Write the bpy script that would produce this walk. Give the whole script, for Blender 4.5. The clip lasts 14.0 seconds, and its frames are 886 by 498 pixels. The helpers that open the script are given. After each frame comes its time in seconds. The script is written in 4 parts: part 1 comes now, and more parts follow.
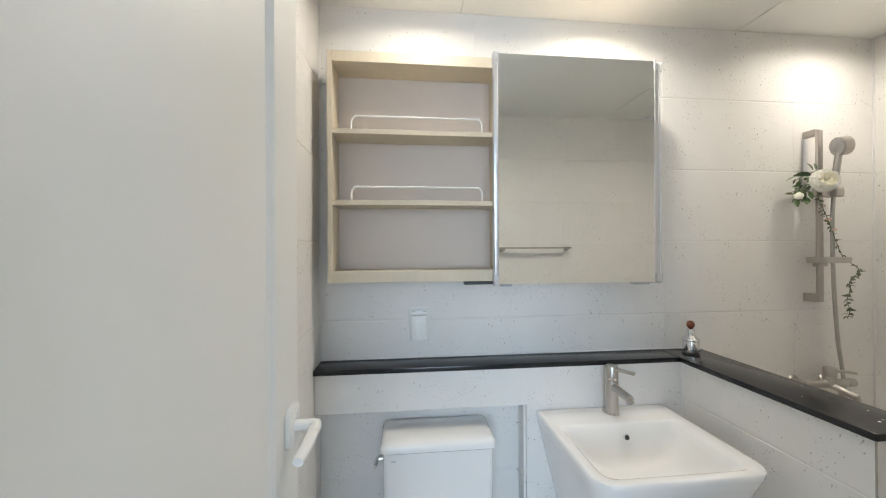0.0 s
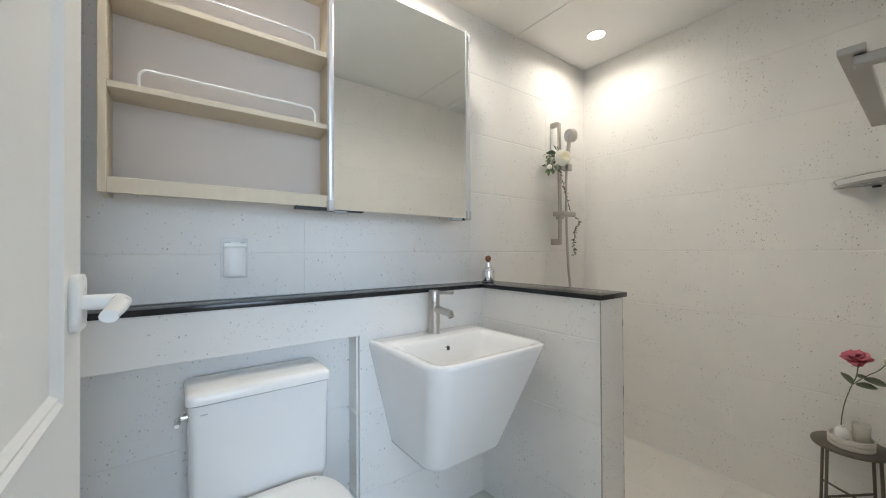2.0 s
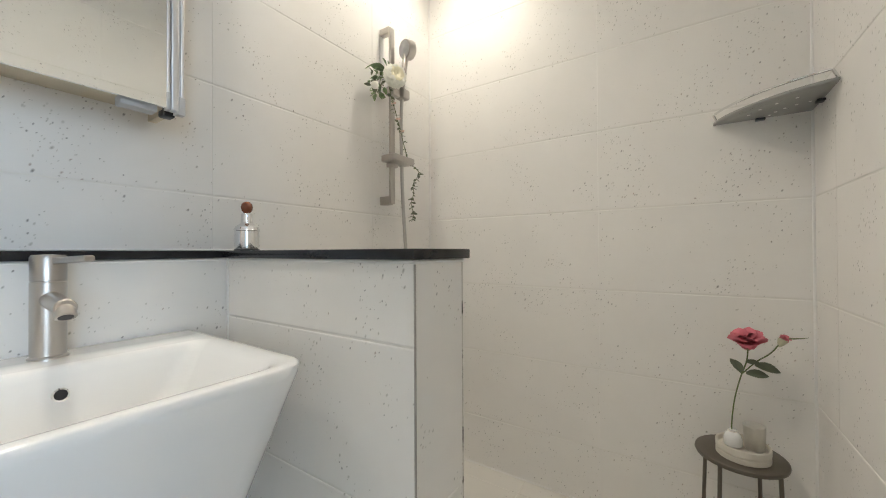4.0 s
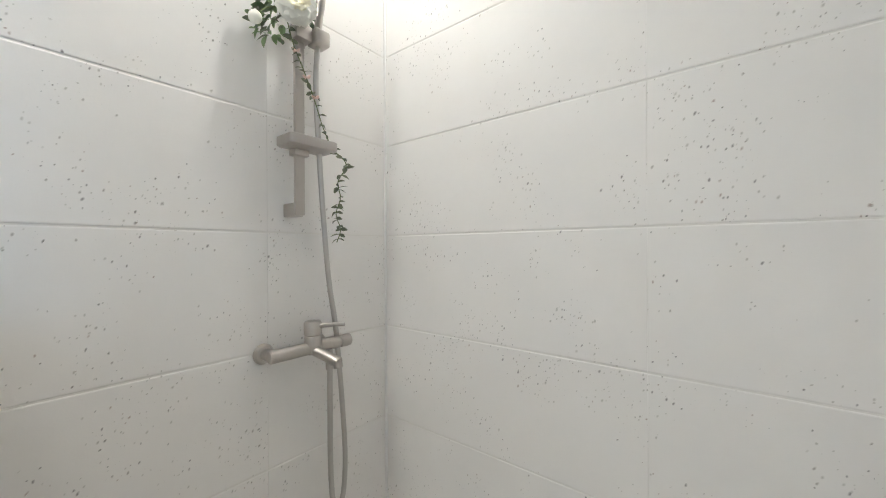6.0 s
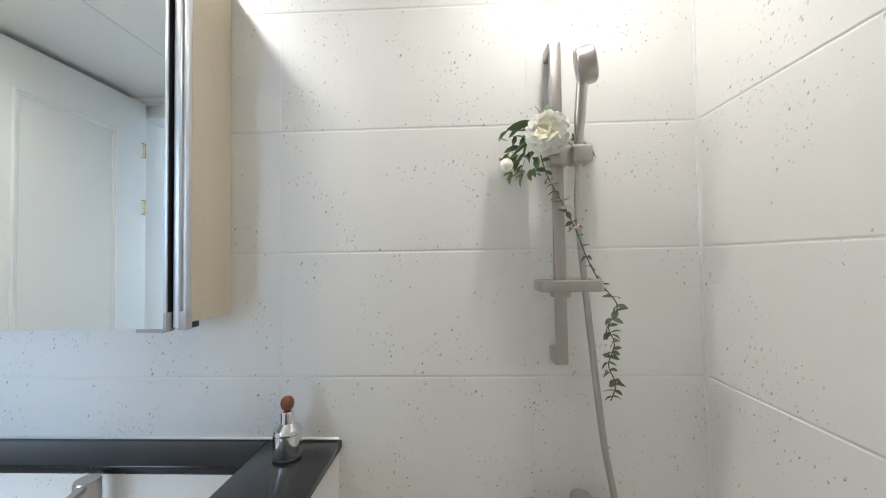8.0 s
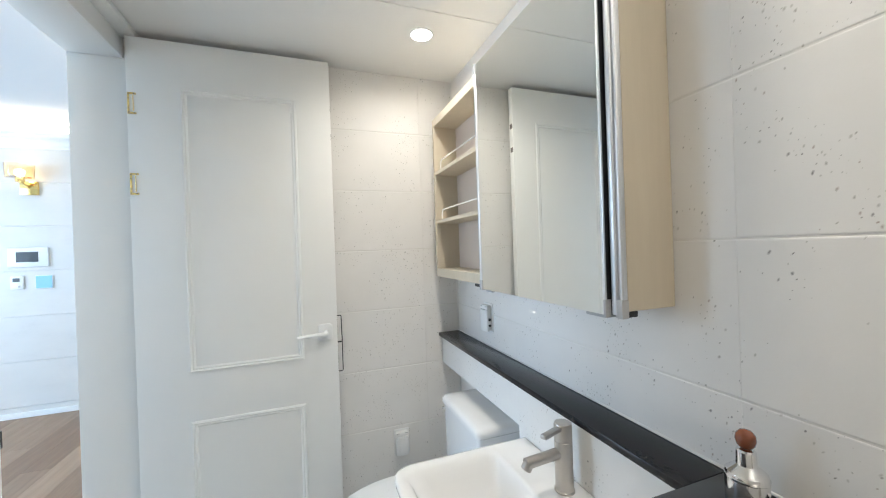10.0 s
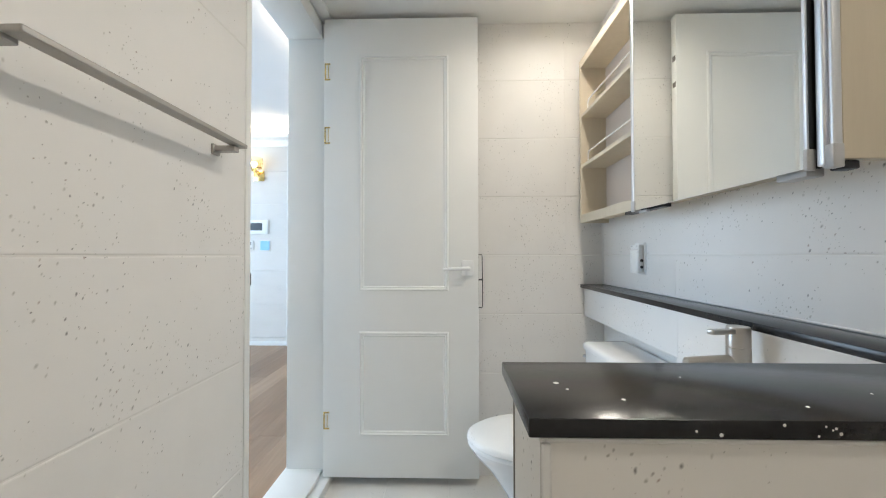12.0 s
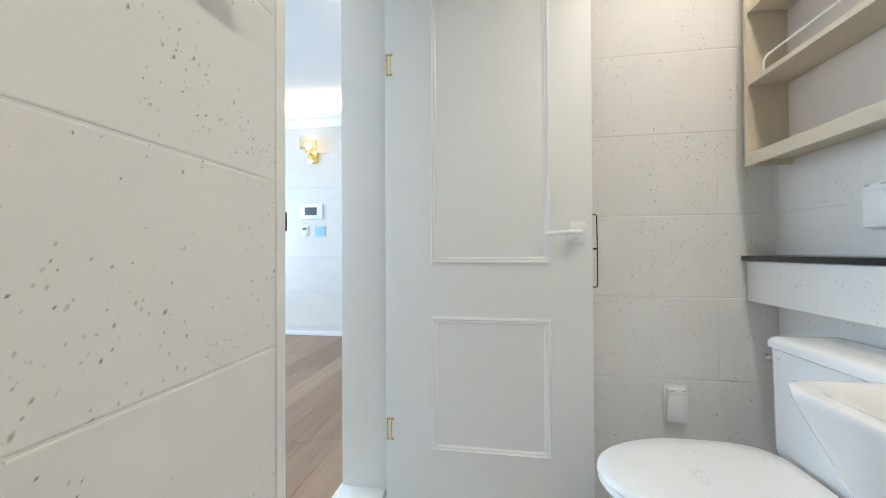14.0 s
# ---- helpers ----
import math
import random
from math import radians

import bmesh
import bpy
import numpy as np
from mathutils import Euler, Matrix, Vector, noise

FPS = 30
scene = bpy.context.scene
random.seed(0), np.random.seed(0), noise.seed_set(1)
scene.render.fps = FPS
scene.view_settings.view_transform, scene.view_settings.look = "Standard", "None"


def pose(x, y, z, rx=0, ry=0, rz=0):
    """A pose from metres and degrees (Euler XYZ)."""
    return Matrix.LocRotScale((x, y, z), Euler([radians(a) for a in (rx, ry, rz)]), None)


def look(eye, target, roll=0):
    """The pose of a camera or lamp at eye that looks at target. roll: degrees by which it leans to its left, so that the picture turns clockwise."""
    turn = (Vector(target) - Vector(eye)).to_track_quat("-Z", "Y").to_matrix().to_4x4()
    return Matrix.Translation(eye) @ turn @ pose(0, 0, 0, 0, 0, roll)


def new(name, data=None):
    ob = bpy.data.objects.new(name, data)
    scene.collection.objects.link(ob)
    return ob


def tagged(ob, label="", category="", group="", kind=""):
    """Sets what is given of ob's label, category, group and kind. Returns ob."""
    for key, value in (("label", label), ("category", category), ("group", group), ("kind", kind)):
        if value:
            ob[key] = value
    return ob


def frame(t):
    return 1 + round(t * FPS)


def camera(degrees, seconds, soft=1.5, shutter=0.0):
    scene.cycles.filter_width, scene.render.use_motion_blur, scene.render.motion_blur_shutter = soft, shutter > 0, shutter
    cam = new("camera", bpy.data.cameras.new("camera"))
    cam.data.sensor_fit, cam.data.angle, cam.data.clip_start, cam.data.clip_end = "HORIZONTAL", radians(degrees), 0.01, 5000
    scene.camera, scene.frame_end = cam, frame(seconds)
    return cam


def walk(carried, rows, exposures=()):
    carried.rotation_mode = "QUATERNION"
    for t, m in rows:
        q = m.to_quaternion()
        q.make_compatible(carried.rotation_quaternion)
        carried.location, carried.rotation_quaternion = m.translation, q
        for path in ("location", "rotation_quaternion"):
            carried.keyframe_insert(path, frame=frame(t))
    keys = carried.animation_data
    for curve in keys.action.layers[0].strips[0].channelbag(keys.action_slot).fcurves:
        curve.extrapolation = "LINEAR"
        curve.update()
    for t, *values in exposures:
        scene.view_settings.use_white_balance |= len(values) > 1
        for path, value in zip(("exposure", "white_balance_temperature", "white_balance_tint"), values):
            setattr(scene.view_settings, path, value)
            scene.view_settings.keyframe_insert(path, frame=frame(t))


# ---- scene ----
cam = camera(101.0, 14.0, 1.1)
PATH = [
    (0, (0.32, -1.42, 1.391), (0.527, 0.569, 1.394), -0.3),
    (0.5, (0.252, -1.369, 1.412), (0.947, 0.506, 1.42), -0.1),
    (1, (0.245, -1.368, 1.377), (1.264, 0.353, 1.391), -0.1),
    (1.5, (0.223, -1.376, 1.249), (1.381, 0.255, 1.258), -0.2),
    (2, (0.204, -1.377, 1.122), (1.399, 0.226, 1.138), -0.3),
    (2.5, (0.305, -1.337, 1.024), (1.529, 0.245, 1.049), -0.4),
    (3, (0.511, -1.247, 0.983), (1.898, 0.194, 1.001), -0.4),
    (3.5, (0.717, -1.158, 0.989), (2.224, 0.157, 1.009), -0.3),
    (4, (0.923, -1.055, 0.967), (2.59, 0.05, 0.981), -0.3),
    (4.2, (1.006, -1.027, 0.949), (2.709, 0.022, 0.966), -0.3),
    (6.3, (1.613, -0.918, 1.141), (3.096, 0.424, 1.155), -0.5),
    (6.5, (1.646, -0.916, 1.191), (3.049, 0.509, 1.227), -0.7),
    (7, (1.709, -0.896, 1.286), (2.773, 0.797, 1.319), -0.7),
    (7.5, (1.792, -0.897, 1.372), (2.3, 1.037, 1.413), -0.9),
    (8, (1.829, -0.878, 1.398), (1.749, 1.119, 1.458), -0.9),
    (8.5, (1.828, -0.819, 1.419), (1.158, 1.064, 1.481), -0.3),
    (9, (1.82, -0.757, 1.439), (0.624, 0.845, 1.485), -0.7),
    (9.2, (1.826, -0.734, 1.46), (0.431, 0.699, 1.48), -1.3),
    (11.3, (1.874, -0.782, 1.239), (-0.126, -0.808, 1.276), -0.1),
    (11.5, (1.878, -0.786, 1.204), (-0.121, -0.819, 1.243), -0.2),
    (12, (1.88, -0.776, 1.12), (-0.119, -0.82, 1.154), -0.1),
    (12.5, (1.861, -0.799, 1.032), (-0.138, -0.852, 1.077), -0.2),
    (13, (1.788, -0.864, 0.957), (-0.209, -0.946, 1.001), -0.2),
    (13.5, (1.659, -0.913, 0.936), (-0.334, -1.079, 0.973), -0.2),
    (14, (1.454, -0.964, 0.99), (-0.521, -1.276, 1.007), -0.3),
]
EXPOSURES = ((0, 0.11, 6600, 11), (1, 0.20, 6550, 11), (2, 0.20, 6450, 11), (3, 0.10, 6750, 11), (3.5, 0.28, 6750, 11), (4.2, 0.34, 6650, 10), (6.3, 0.64, 5950, 10), (7, 0.28, 5950, 10), (9.2, 0.37, 6150, 10), (11.3, 0.27, 6500, 11), (14, 0.28, 6550, 10.5))
walk(cam, [(t, look(eye, target, roll)) for t, eye, target, roll in PATH], EXPOSURES)

# ---- light ----
world = bpy.data.worlds.new("world")
scene.world = world
world.use_nodes = True
wn = world.node_tree.nodes
sky = wn.new("ShaderNodeTexSky")
sky.sky_type = "NISHITA"
sky.sun_disc = False
sky.sun_elevation = radians(38)
sky.sun_rotation = radians(200)
world.node_tree.links.new(sky.outputs[0], wn["Background"].inputs[0])
wn["Background"].inputs[1].default_value = 0.12

DOWNLIGHTS = ((0.385, -0.28), (1.1, -0.27), (2.09, -0.275))
DOWNLIGHT_WATTS = (2.5, 4.4, 3.0)
for (lx, ly), watts in zip(DOWNLIGHTS, DOWNLIGHT_WATTS):
    lamp = bpy.data.lights.new("downlight_lamp", "AREA")
    lamp.shape, lamp.size, lamp.energy, lamp.color = "DISK", 0.08, watts, (1.0, 0.94, 0.83)
    lamp.spread = radians(160)
    new("downlight_lamp", lamp).matrix_world = look((lx, ly, 2.309), (lx, ly, 0))

# daylight in the living room's window
WIN_X = -0.35
lamp = bpy.data.lights.new("window_daylight", "AREA")
lamp.shape, lamp.size, lamp.size_y, lamp.energy, lamp.color = "RECTANGLE", 2.6, 1.9, 112.0, (0.53, 0.75, 1.0)
new("window_daylight", lamp).matrix_world = look((WIN_X, -5.14, 1.45), (WIN_X, 0, 1.3))

# ---- materials ----


def nodes_of(name):
    m = bpy.data.materials.new(name)
    m.use_nodes = True
    return m, m.node_tree.nodes, m.node_tree.links, m.node_tree.nodes["Principled BSDF"]


def mixc(n, l, fac, a, b, mode="MIX"):
    """A colour mix; fac, a and b are sockets or values."""
    mx = n.new("ShaderNodeMix")
    mx.data_type, mx.blend_type = "RGBA", mode
    for sock, v in ((mx.inputs[0], fac), (mx.inputs[6], a), (mx.inputs[7], b)):
        if isinstance(v, bpy.types.NodeSocket):
            l.new(v, sock)
        else:
            sock.default_value = v if isinstance(v, (int, float)) else (*v, 1)
    return mx.outputs[2]


def maths(n, l, op, a, b=0.0, c=0.0):
    mt = n.new("ShaderNodeMath")
    mt.operation = op
    for sock, v in zip(mt.inputs, (a, b, c)):
        if isinstance(v, bpy.types.NodeSocket):
            l.new(v, sock)
        else:
            sock.default_value = v
    return mt.outputs[0]


def noise_of(n, l, vec, scale, detail=4, rough=0.6):
    t = n.new("ShaderNodeTexNoise")
    t.inputs["Scale"].default_value, t.inputs["Detail"].default_value, t.inputs["Roughness"].default_value = scale, detail, rough
    if vec is not None:
        l.new(vec, t.inputs["Vector"])
    return t.outputs["Fac"]


def coords(n, l, shift=True, stretch=(1, 1, 1)):
    """Object coordinates, shifted by the object's random number so that alike pieces differ."""
    tc = n.new("ShaderNodeTexCoord")
    mp = n.new("ShaderNodeMapping")
    mp.inputs["Scale"].default_value = stretch
    l.new(tc.outputs["Object"], mp.inputs["Vector"])
    if shift:
        oi = n.new("ShaderNodeObjectInfo")
        cb = n.new("ShaderNodeCombineXYZ")
        for i, k in enumerate((37.0, 53.0, 71.0)):
            l.new(maths(n, l, "MULTIPLY", oi.outputs["Random"], k), cb.inputs[i])
        l.new(cb.outputs[0], mp.inputs["Location"])
    return mp.outputs[0]


def bump(n, l, bs, height, strength, dist=0.002):
    b = n.new("ShaderNodeBump")
    b.inputs["Strength"].default_value, b.inputs["Distance"].default_value = strength, dist
    l.new(height, b.inputs["Height"])
    l.new(b.outputs[0], bs.inputs["Normal"])


def plain(name, color, rough=0.5, metal=0.0, var=0.06, scale=6.0, grain=120.0, relief=0.08, coat=0.0, stretch=(1, 1, 1), spec=0.5, wear=0.12):
    """A painted, moulded or metal surface: broad tone drift, fine grain in gloss and relief."""
    m, n, l, bs = nodes_of(name)
    v = coords(n, l, True, stretch)
    big, fine = noise_of(n, l, v, scale, 3), noise_of(n, l, v, grain, 3)
    lo = tuple(c * (1 - var) for c in color)
    hi = tuple(min(1, c * (1 + var)) for c in color)
    l.new(mixc(n, l, big, lo, hi), bs.inputs["Base Color"])
    l.new(maths(n, l, "MULTIPLY_ADD", maths(n, l, "ADD", big, fine), wear, rough - wear), bs.inputs["Roughness"])
    bs.inputs["Metallic"].default_value = metal
    bs.inputs["Coat Weight"].default_value = coat
    bs.inputs["Coat Roughness"].default_value = 0.06
    bs.inputs["Specular IOR Level"].default_value = spec
    if relief:
        bump(n, l, bs, fine, relief, 0.0006)
    return m


def speckled_tile(name, base, density=0.24, rough=0.52):
    """Matt glazed tile with scattered chips of grey, olive and brown, thicker in drifts."""
    m, n, l, bs = nodes_of(name)
    v = coords(n, l)
    cloud = noise_of(n, l, v, 5.0, 4)
    tone = mixc(n, l, cloud, tuple(c * 0.94 for c in base), tuple(min(1, c * 1.05) for c in base))
    drift = noise_of(n, l, v, 7.0, 2, 0.5)
    col, height = tone, noise_of(n, l, v, 240.0, 3)
    for scale, share, size, turn in ((44.0, density * 0.50, 0.26, 1.05), (62.0, density * 1.05, 0.28, 1.2), (92.0, density * 0.70, 0.30, 0.8)):
        mp, oval = n.new("ShaderNodeMapping"), n.new("ShaderNodeMapping")
        mp.inputs["Rotation"].default_value = (0, 0, -turn)
        oval.inputs["Scale"].default_value = (0.80, 1.35, 1.0)
        l.new(mp.outputs[0], oval.inputs["Vector"])
        flat = n.new("ShaderNodeSeparateXYZ")
        l.new(v, flat.inputs[0])
        uv = n.new("ShaderNodeCombineXYZ")
        l.new(flat.outputs[0], uv.inputs[0])
        l.new(flat.outputs[2], uv.inputs[1])
        l.new(uv.outputs[0], mp.inputs["Vector"])
        wob = n.new("ShaderNodeVectorMath")
        wob.operation = "MULTIPLY_ADD"
        nz = n.new("ShaderNodeTexNoise")
        nz.inputs["Scale"].default_value = 90.0
        l.new(v, nz.inputs["Vector"])
        l.new(nz.outputs["Color"], wob.inputs[0])
        wob.inputs[1].default_value = (0.005, 0.005, 0.005)
        l.new(oval.outputs[0], wob.inputs[2])
        vo = n.new("ShaderNodeTexVoronoi")
        vo.voronoi_dimensions = "2D"
        vo.inputs["Scale"].default_value = scale
        l.new(wob.outputs[0], vo.inputs["Vector"])
        sep = n.new("ShaderNodeSeparateColor")
        l.new(vo.outputs["Color"], sep.inputs[0])
        # radius varies chip by chip; only some cells carry a chip
        radius = maths(n, l, "MULTIPLY_ADD", sep.outputs[0], size * 0.62, size * 0.16)
        inside = maths(n, l, "MULTIPLY", maths(n, l, "SUBTRACT", radius, vo.outputs["Distance"]), 6.5)
        mask = n.new("ShaderNodeClamp")
        l.new(inside, mask.inputs[0])
        lim = maths(n, l, "MULTIPLY", maths(n, l, "MULTIPLY_ADD", drift, 12.0, -5.4), share)
        has = maths(n, l, "LESS_THAN", sep.outputs[1], lim)
        ramp = n.new("ShaderNodeValToRGB")
        ramp.color_ramp.interpolation = "CONSTANT"
        el = ramp.color_ramp.elements
        el[0].color, el[1].color, el[1].position = (0.09, 0.085, 0.075, 1), (0.33, 0.31, 0.27, 1), 0.21
        for p, c in ((0.42, (0.45, 0.43, 0.385, 1)), (0.70, (0.36, 0.27, 0.22, 1)), (0.78, (0.54, 0.52, 0.48, 1))):
            el.new(p).color = c
        l.new(sep.outputs[2], ramp.inputs[0])
        fac = maths(n, l, "MULTIPLY", maths(n, l, "MULTIPLY", mask.outputs[0], has), 0.75)
        col = mixc(n, l, fac, col, ramp.outputs[0])
    l.new(col, bs.inputs["Base Color"])
    l.new(maths(n, l, "MULTIPLY_ADD", cloud, 0.2, rough - 0.1), bs.inputs["Roughness"])
    bs.inputs["Specular IOR Level"].default_value = 0.32
    bump(n, l, bs, height, 0.10, 0.0008)
    return m


def wood(name, a, b, stretch, rough=0.45, per_piece=0.35):
    """Long-grained timber along the stretched axis; each piece has its own tone."""
    m, n, l, bs = nodes_of(name)
    v = coords(n, l, True, stretch)
    g1, g2 = noise_of(n, l, v, 3.0, 6, 0.65), noise_of(n, l, v, 22.0, 4, 0.6)
    oi = n.new("ShaderNodeObjectInfo")
    t = maths(n, l, "ADD", maths(n, l, "MULTIPLY_ADD", g1, 0.9, -0.2), maths(n, l, "MULTIPLY_ADD", g2, 0.35, -0.15))
    t = maths(n, l, "ADD", t, maths(n, l, "MULTIPLY_ADD", oi.outputs["Random"], per_piece, -per_piece / 2))
    l.new(mixc(n, l, t, a, b), bs.inputs["Base Color"])
    l.new(maths(n, l, "MULTIPLY_ADD", g2, 0.2, rough - 0.1), bs.inputs["Roughness"])
    bump(n, l, bs, g2, 0.12, 0.0008)
    return m


def glow(name, color, strength):
    m, n, l, bs = nodes_of(name)
    bs.inputs["Base Color"].default_value = (*color, 1)
    bs.inputs["Emission Color"].default_value = (*color, 1)
    bs.inputs["Emission Strength"].default_value = strength
    return m


def clear(name, tint=(1, 1, 1), rough=0.0):
    m, n, l, bs = nodes_of(name)
    bs.inputs["Base Color"].default_value = (*tint, 1)
    bs.inputs["Roughness"].default_value = rough
    bs.inputs["Transmission Weight"].default_value = 1.0
    bs.inputs["IOR"].default_value = 1.45
    return m


TILE = speckled_tile("speckled_wall_tile", (0.83, 0.81, 0.78), 0.19)
FLOOR_TILE = speckled_tile("speckled_floor_tile", (0.76, 0.74, 0.69), 0.06, 0.38)
GROUT = plain("white_grout", (0.80, 0.78, 0.74), 0.8, var=0.05, grain=300, relief=0.3)
GROUT_FLOOR = plain("pale_floor_grout", (0.82, 0.80, 0.75), 0.8, var=0.08, grain=300, relief=0.3)
SEALANT = plain("white_silicone", (0.82, 0.81, 0.79), 0.45, var=0.02)
TRIM_DARK = plain("grey_edge_trim", (0.20, 0.185, 0.17), 0.4, 0.6)
TRIM_PALE = plain("pale_edge_trim", (0.36, 0.34, 0.31), 0.5, var=0.35, scale=14)
TRIM_WORN, _n, _l, _b = nodes_of("worn_edge_trim")
_v = coords(_n, _l, True, (0.2, 0.2, 1.0))
_r = _n.new("ShaderNodeValToRGB")
_r.color_ramp.elements[0].position, _r.color_ramp.elements[1].position = 0.38, 0.47
_r.color_ramp.elements[0].color, _r.color_ramp.elements[1].color = (0.10, 0.09, 0.08, 1), (0.62, 0.59, 0.55, 1)
_l.new(noise_of(_n, _l, _v, 26.0, 4), _r.inputs[0])
_l.new(_r.outputs[0], _b.inputs["Base Color"])
_b.inputs["Roughness"].default_value = 0.5
CEILING_WHITE = plain("satin_ceiling_panel", (0.84, 0.83, 0.80), 0.33, var=0.02, scale=2, relief=0.03)
# greyed in the colour to dim the living room ceiling, which lights too bright
CEILING_DIMMED = plain("matt_ceiling_dimmed", (0.70, 0.70, 0.70), 0.7, var=0.02, scale=2, relief=0.05)
PAINT_WHITE = plain("white_satin_paint", (0.87, 0.865, 0.835), 0.38, var=0.02, scale=3, grain=60, relief=0.05)
DOOR_WHITE = plain("white_door_film", (0.88, 0.88, 0.855), 0.42, var=0.02, scale=3, grain=160, relief=0.06)
PLASTIC_WHITE = plain("white_plastic", (0.89, 0.89, 0.875), 0.3, var=0.02, relief=0.02)
CERAMIC = plain("white_glazed_ceramic", (0.84, 0.84, 0.835), 0.14, var=0.01, scale=3, relief=0.0, coat=0.35, wear=0.03)
STONE = plain("black_granite", (0.016, 0.016, 0.018), 0.19, var=0.5, scale=60, grain=400, relief=0.0, spec=0.40, wear=0.04)
BEIGE = wood("pale_beige_woodgrain", (0.60, 0.52, 0.395), (0.71, 0.63, 0.495), (10, 10, 0.8), 0.5, 0.05)
BACK_PANEL = plain("grey_beige_back_panel", (0.66, 0.575, 0.505), 0.55, var=0.03)
ALUMINIUM = plain("satin_aluminium", (0.74, 0.75, 0.77), 0.42, 1.0, var=0.03, stretch=(1, 1, 0.05), relief=0.0)
STEEL = plain("brushed_nickel", (0.50, 0.47, 0.44), 0.33, 1.0, var=0.02, grain=160, stretch=(1, 1, 4), relief=0.0, wear=0.03)
STEEL_SATIN = plain("satin_stainless", (0.42, 0.40, 0.375), 0.42, 1.0, var=0.06, relief=0.06)
HOSE = plain("ribbed_hose_metal", (0.52, 0.50, 0.475), 0.34, 1.0, var=0.05, grain=60, stretch=(1, 1, 8), relief=0.3)
CHROME = plain("polished_chrome", (0.80, 0.80, 0.80), 0.10, 1.0, var=0.03, relief=0.0)
BLACK_PLASTIC = plain("black_plastic", (0.02, 0.02, 0.022), 0.4, var=0.2)
GREY_PLASTIC = plain("grey_plastic_cap", (0.50, 0.50, 0.505), 0.45, var=0.05)
BRASS = plain("polished_brass", (0.80, 0.58, 0.22), 0.2, 1.0, var=0.06, relief=0.02)
SILVER = plain("silvered_bottle", (0.80, 0.80, 0.81), 0.11, 1.0, var=0.08, scale=30, relief=0.0)
AMBER = plain("amber_brown_knob", (0.20, 0.055, 0.022), 0.22, var=0.3, scale=40, coat=0.5)
BRONZE = plain("taupe_painted_metal", (0.125, 0.107, 0.085), 0.42, 0.2, var=0.08)
PLATE = plain("cream_stoneware", (0.66, 0.62, 0.55), 0.45, var=0.08, scale=20)
STEM = plain("green_stem", (0.12, 0.16, 0.06), 0.6, var=0.2, scale=30)
LEAF = plain("artificial_green_leaf", (0.18, 0.20, 0.125), 0.5, var=0.4, scale=25, relief=0.2)
LEAF_DARK = plain("dark_green_leaf", (0.15, 0.215, 0.12), 0.5, var=0.4, scale=25, relief=0.2)
PETAL_WHITE = plain("cream_white_petal", (0.95, 0.935, 0.85), 0.7, var=0.04, scale=30, relief=0.1, spec=0.2)
LEAF_FRESH = plain("fresh_green_leaf", (0.23, 0.33, 0.15), 0.5, var=0.4, scale=25, relief=0.2)
LEAF_OLIVE = plain("olive_green_leaf", (0.135, 0.155, 0.10), 0.55, var=0.35, scale=25, relief=0.2)
RAIL_CREAM = plain("cream_wire_coating", (0.82, 0.80, 0.75), 0.35, var=0.02, relief=0.0)
PETAL_CREAM = plain("pale_yellow_petal", (0.95, 0.90, 0.70), 0.7, var=0.05, scale=30, relief=0.1, spec=0.2)
PETAL_PINK = plain("dusty_rose_petal", (0.64, 0.17, 0.22), 0.65, var=0.3, scale=30, relief=0.2)
PETAL_BLUSH = plain("blush_petal", (0.78, 0.58, 0.50), 0.6, var=0.15, scale=30)
BUD_CREAM = plain("cream_green_calyx", (0.52, 0.50, 0.36), 0.6, var=0.15, scale=40)
SCREEN = plain("dark_screen", (0.09, 0.10, 0.11), 0.15, var=0.1, relief=0.0)
BLUE_FILM = plain("blue_protective_film", (0.30, 0.60, 0.86), 0.25, var=0.06)
OAK = wood("oak_floor_plank", (0.20, 0.115, 0.065), (0.46, 0.31, 0.20), (0.7, 9, 9), 0.4, 0.5)
MARBLE = plain("pale_veined_wall_tile", (0.72, 0.69, 0.65), 0.3, var=0.06, scale=3, stretch=(1, 0.35, 2.2), relief=0.02)
LAMP_FACE = glow("lit_diffuser", (1.0, 0.95, 0.87), 14.0)
COVE_GLOW = glow("warm_led_strip", (1.0, 0.88, 0.70), 65.0)
BULB = glow("warm_bulb", (1.0, 0.80, 0.50), 20.0)
GLASS = clear("clear_glass")
GLASS_FROST = clear("frosted_glass", (0.96, 0.96, 0.93), 0.3)
GLASS_WARM = clear("ribbed_amber_glass", (1.0, 0.9, 0.72), 0.1)
MIRROR, _n, _l, _b = nodes_of("mirror_silver")
_b.inputs["Base Color"].default_value = (0.90, 0.925, 0.92, 1)
_b.inputs["Metallic"].default_value, _b.inputs["Roughness"].default_value = 1.0, 0.015

# ---- building tools ----


def mesh_of(name, bm, material, smooth=True, angle=38):
    bmesh.ops.recalc_face_normals(bm, faces=bm.faces)
    me = bpy.data.meshes.new(name)
    bm.to_mesh(me)
    bm.free()
    me.materials.append(material)
    if smooth:
        me.polygons.foreach_set("use_smooth", [True] * len(me.polygons))
        me.set_sharp_from_angle(angle=radians(angle))
    return me


def thing(name, at, label, category, group="", kind=""):
    """An Empty at a thing's base, to which its parts belong."""
    ob = new(name)
    ob.location = at
    ob.empty_display_size = 0.05
    return tagged(ob, label, category, group, kind)


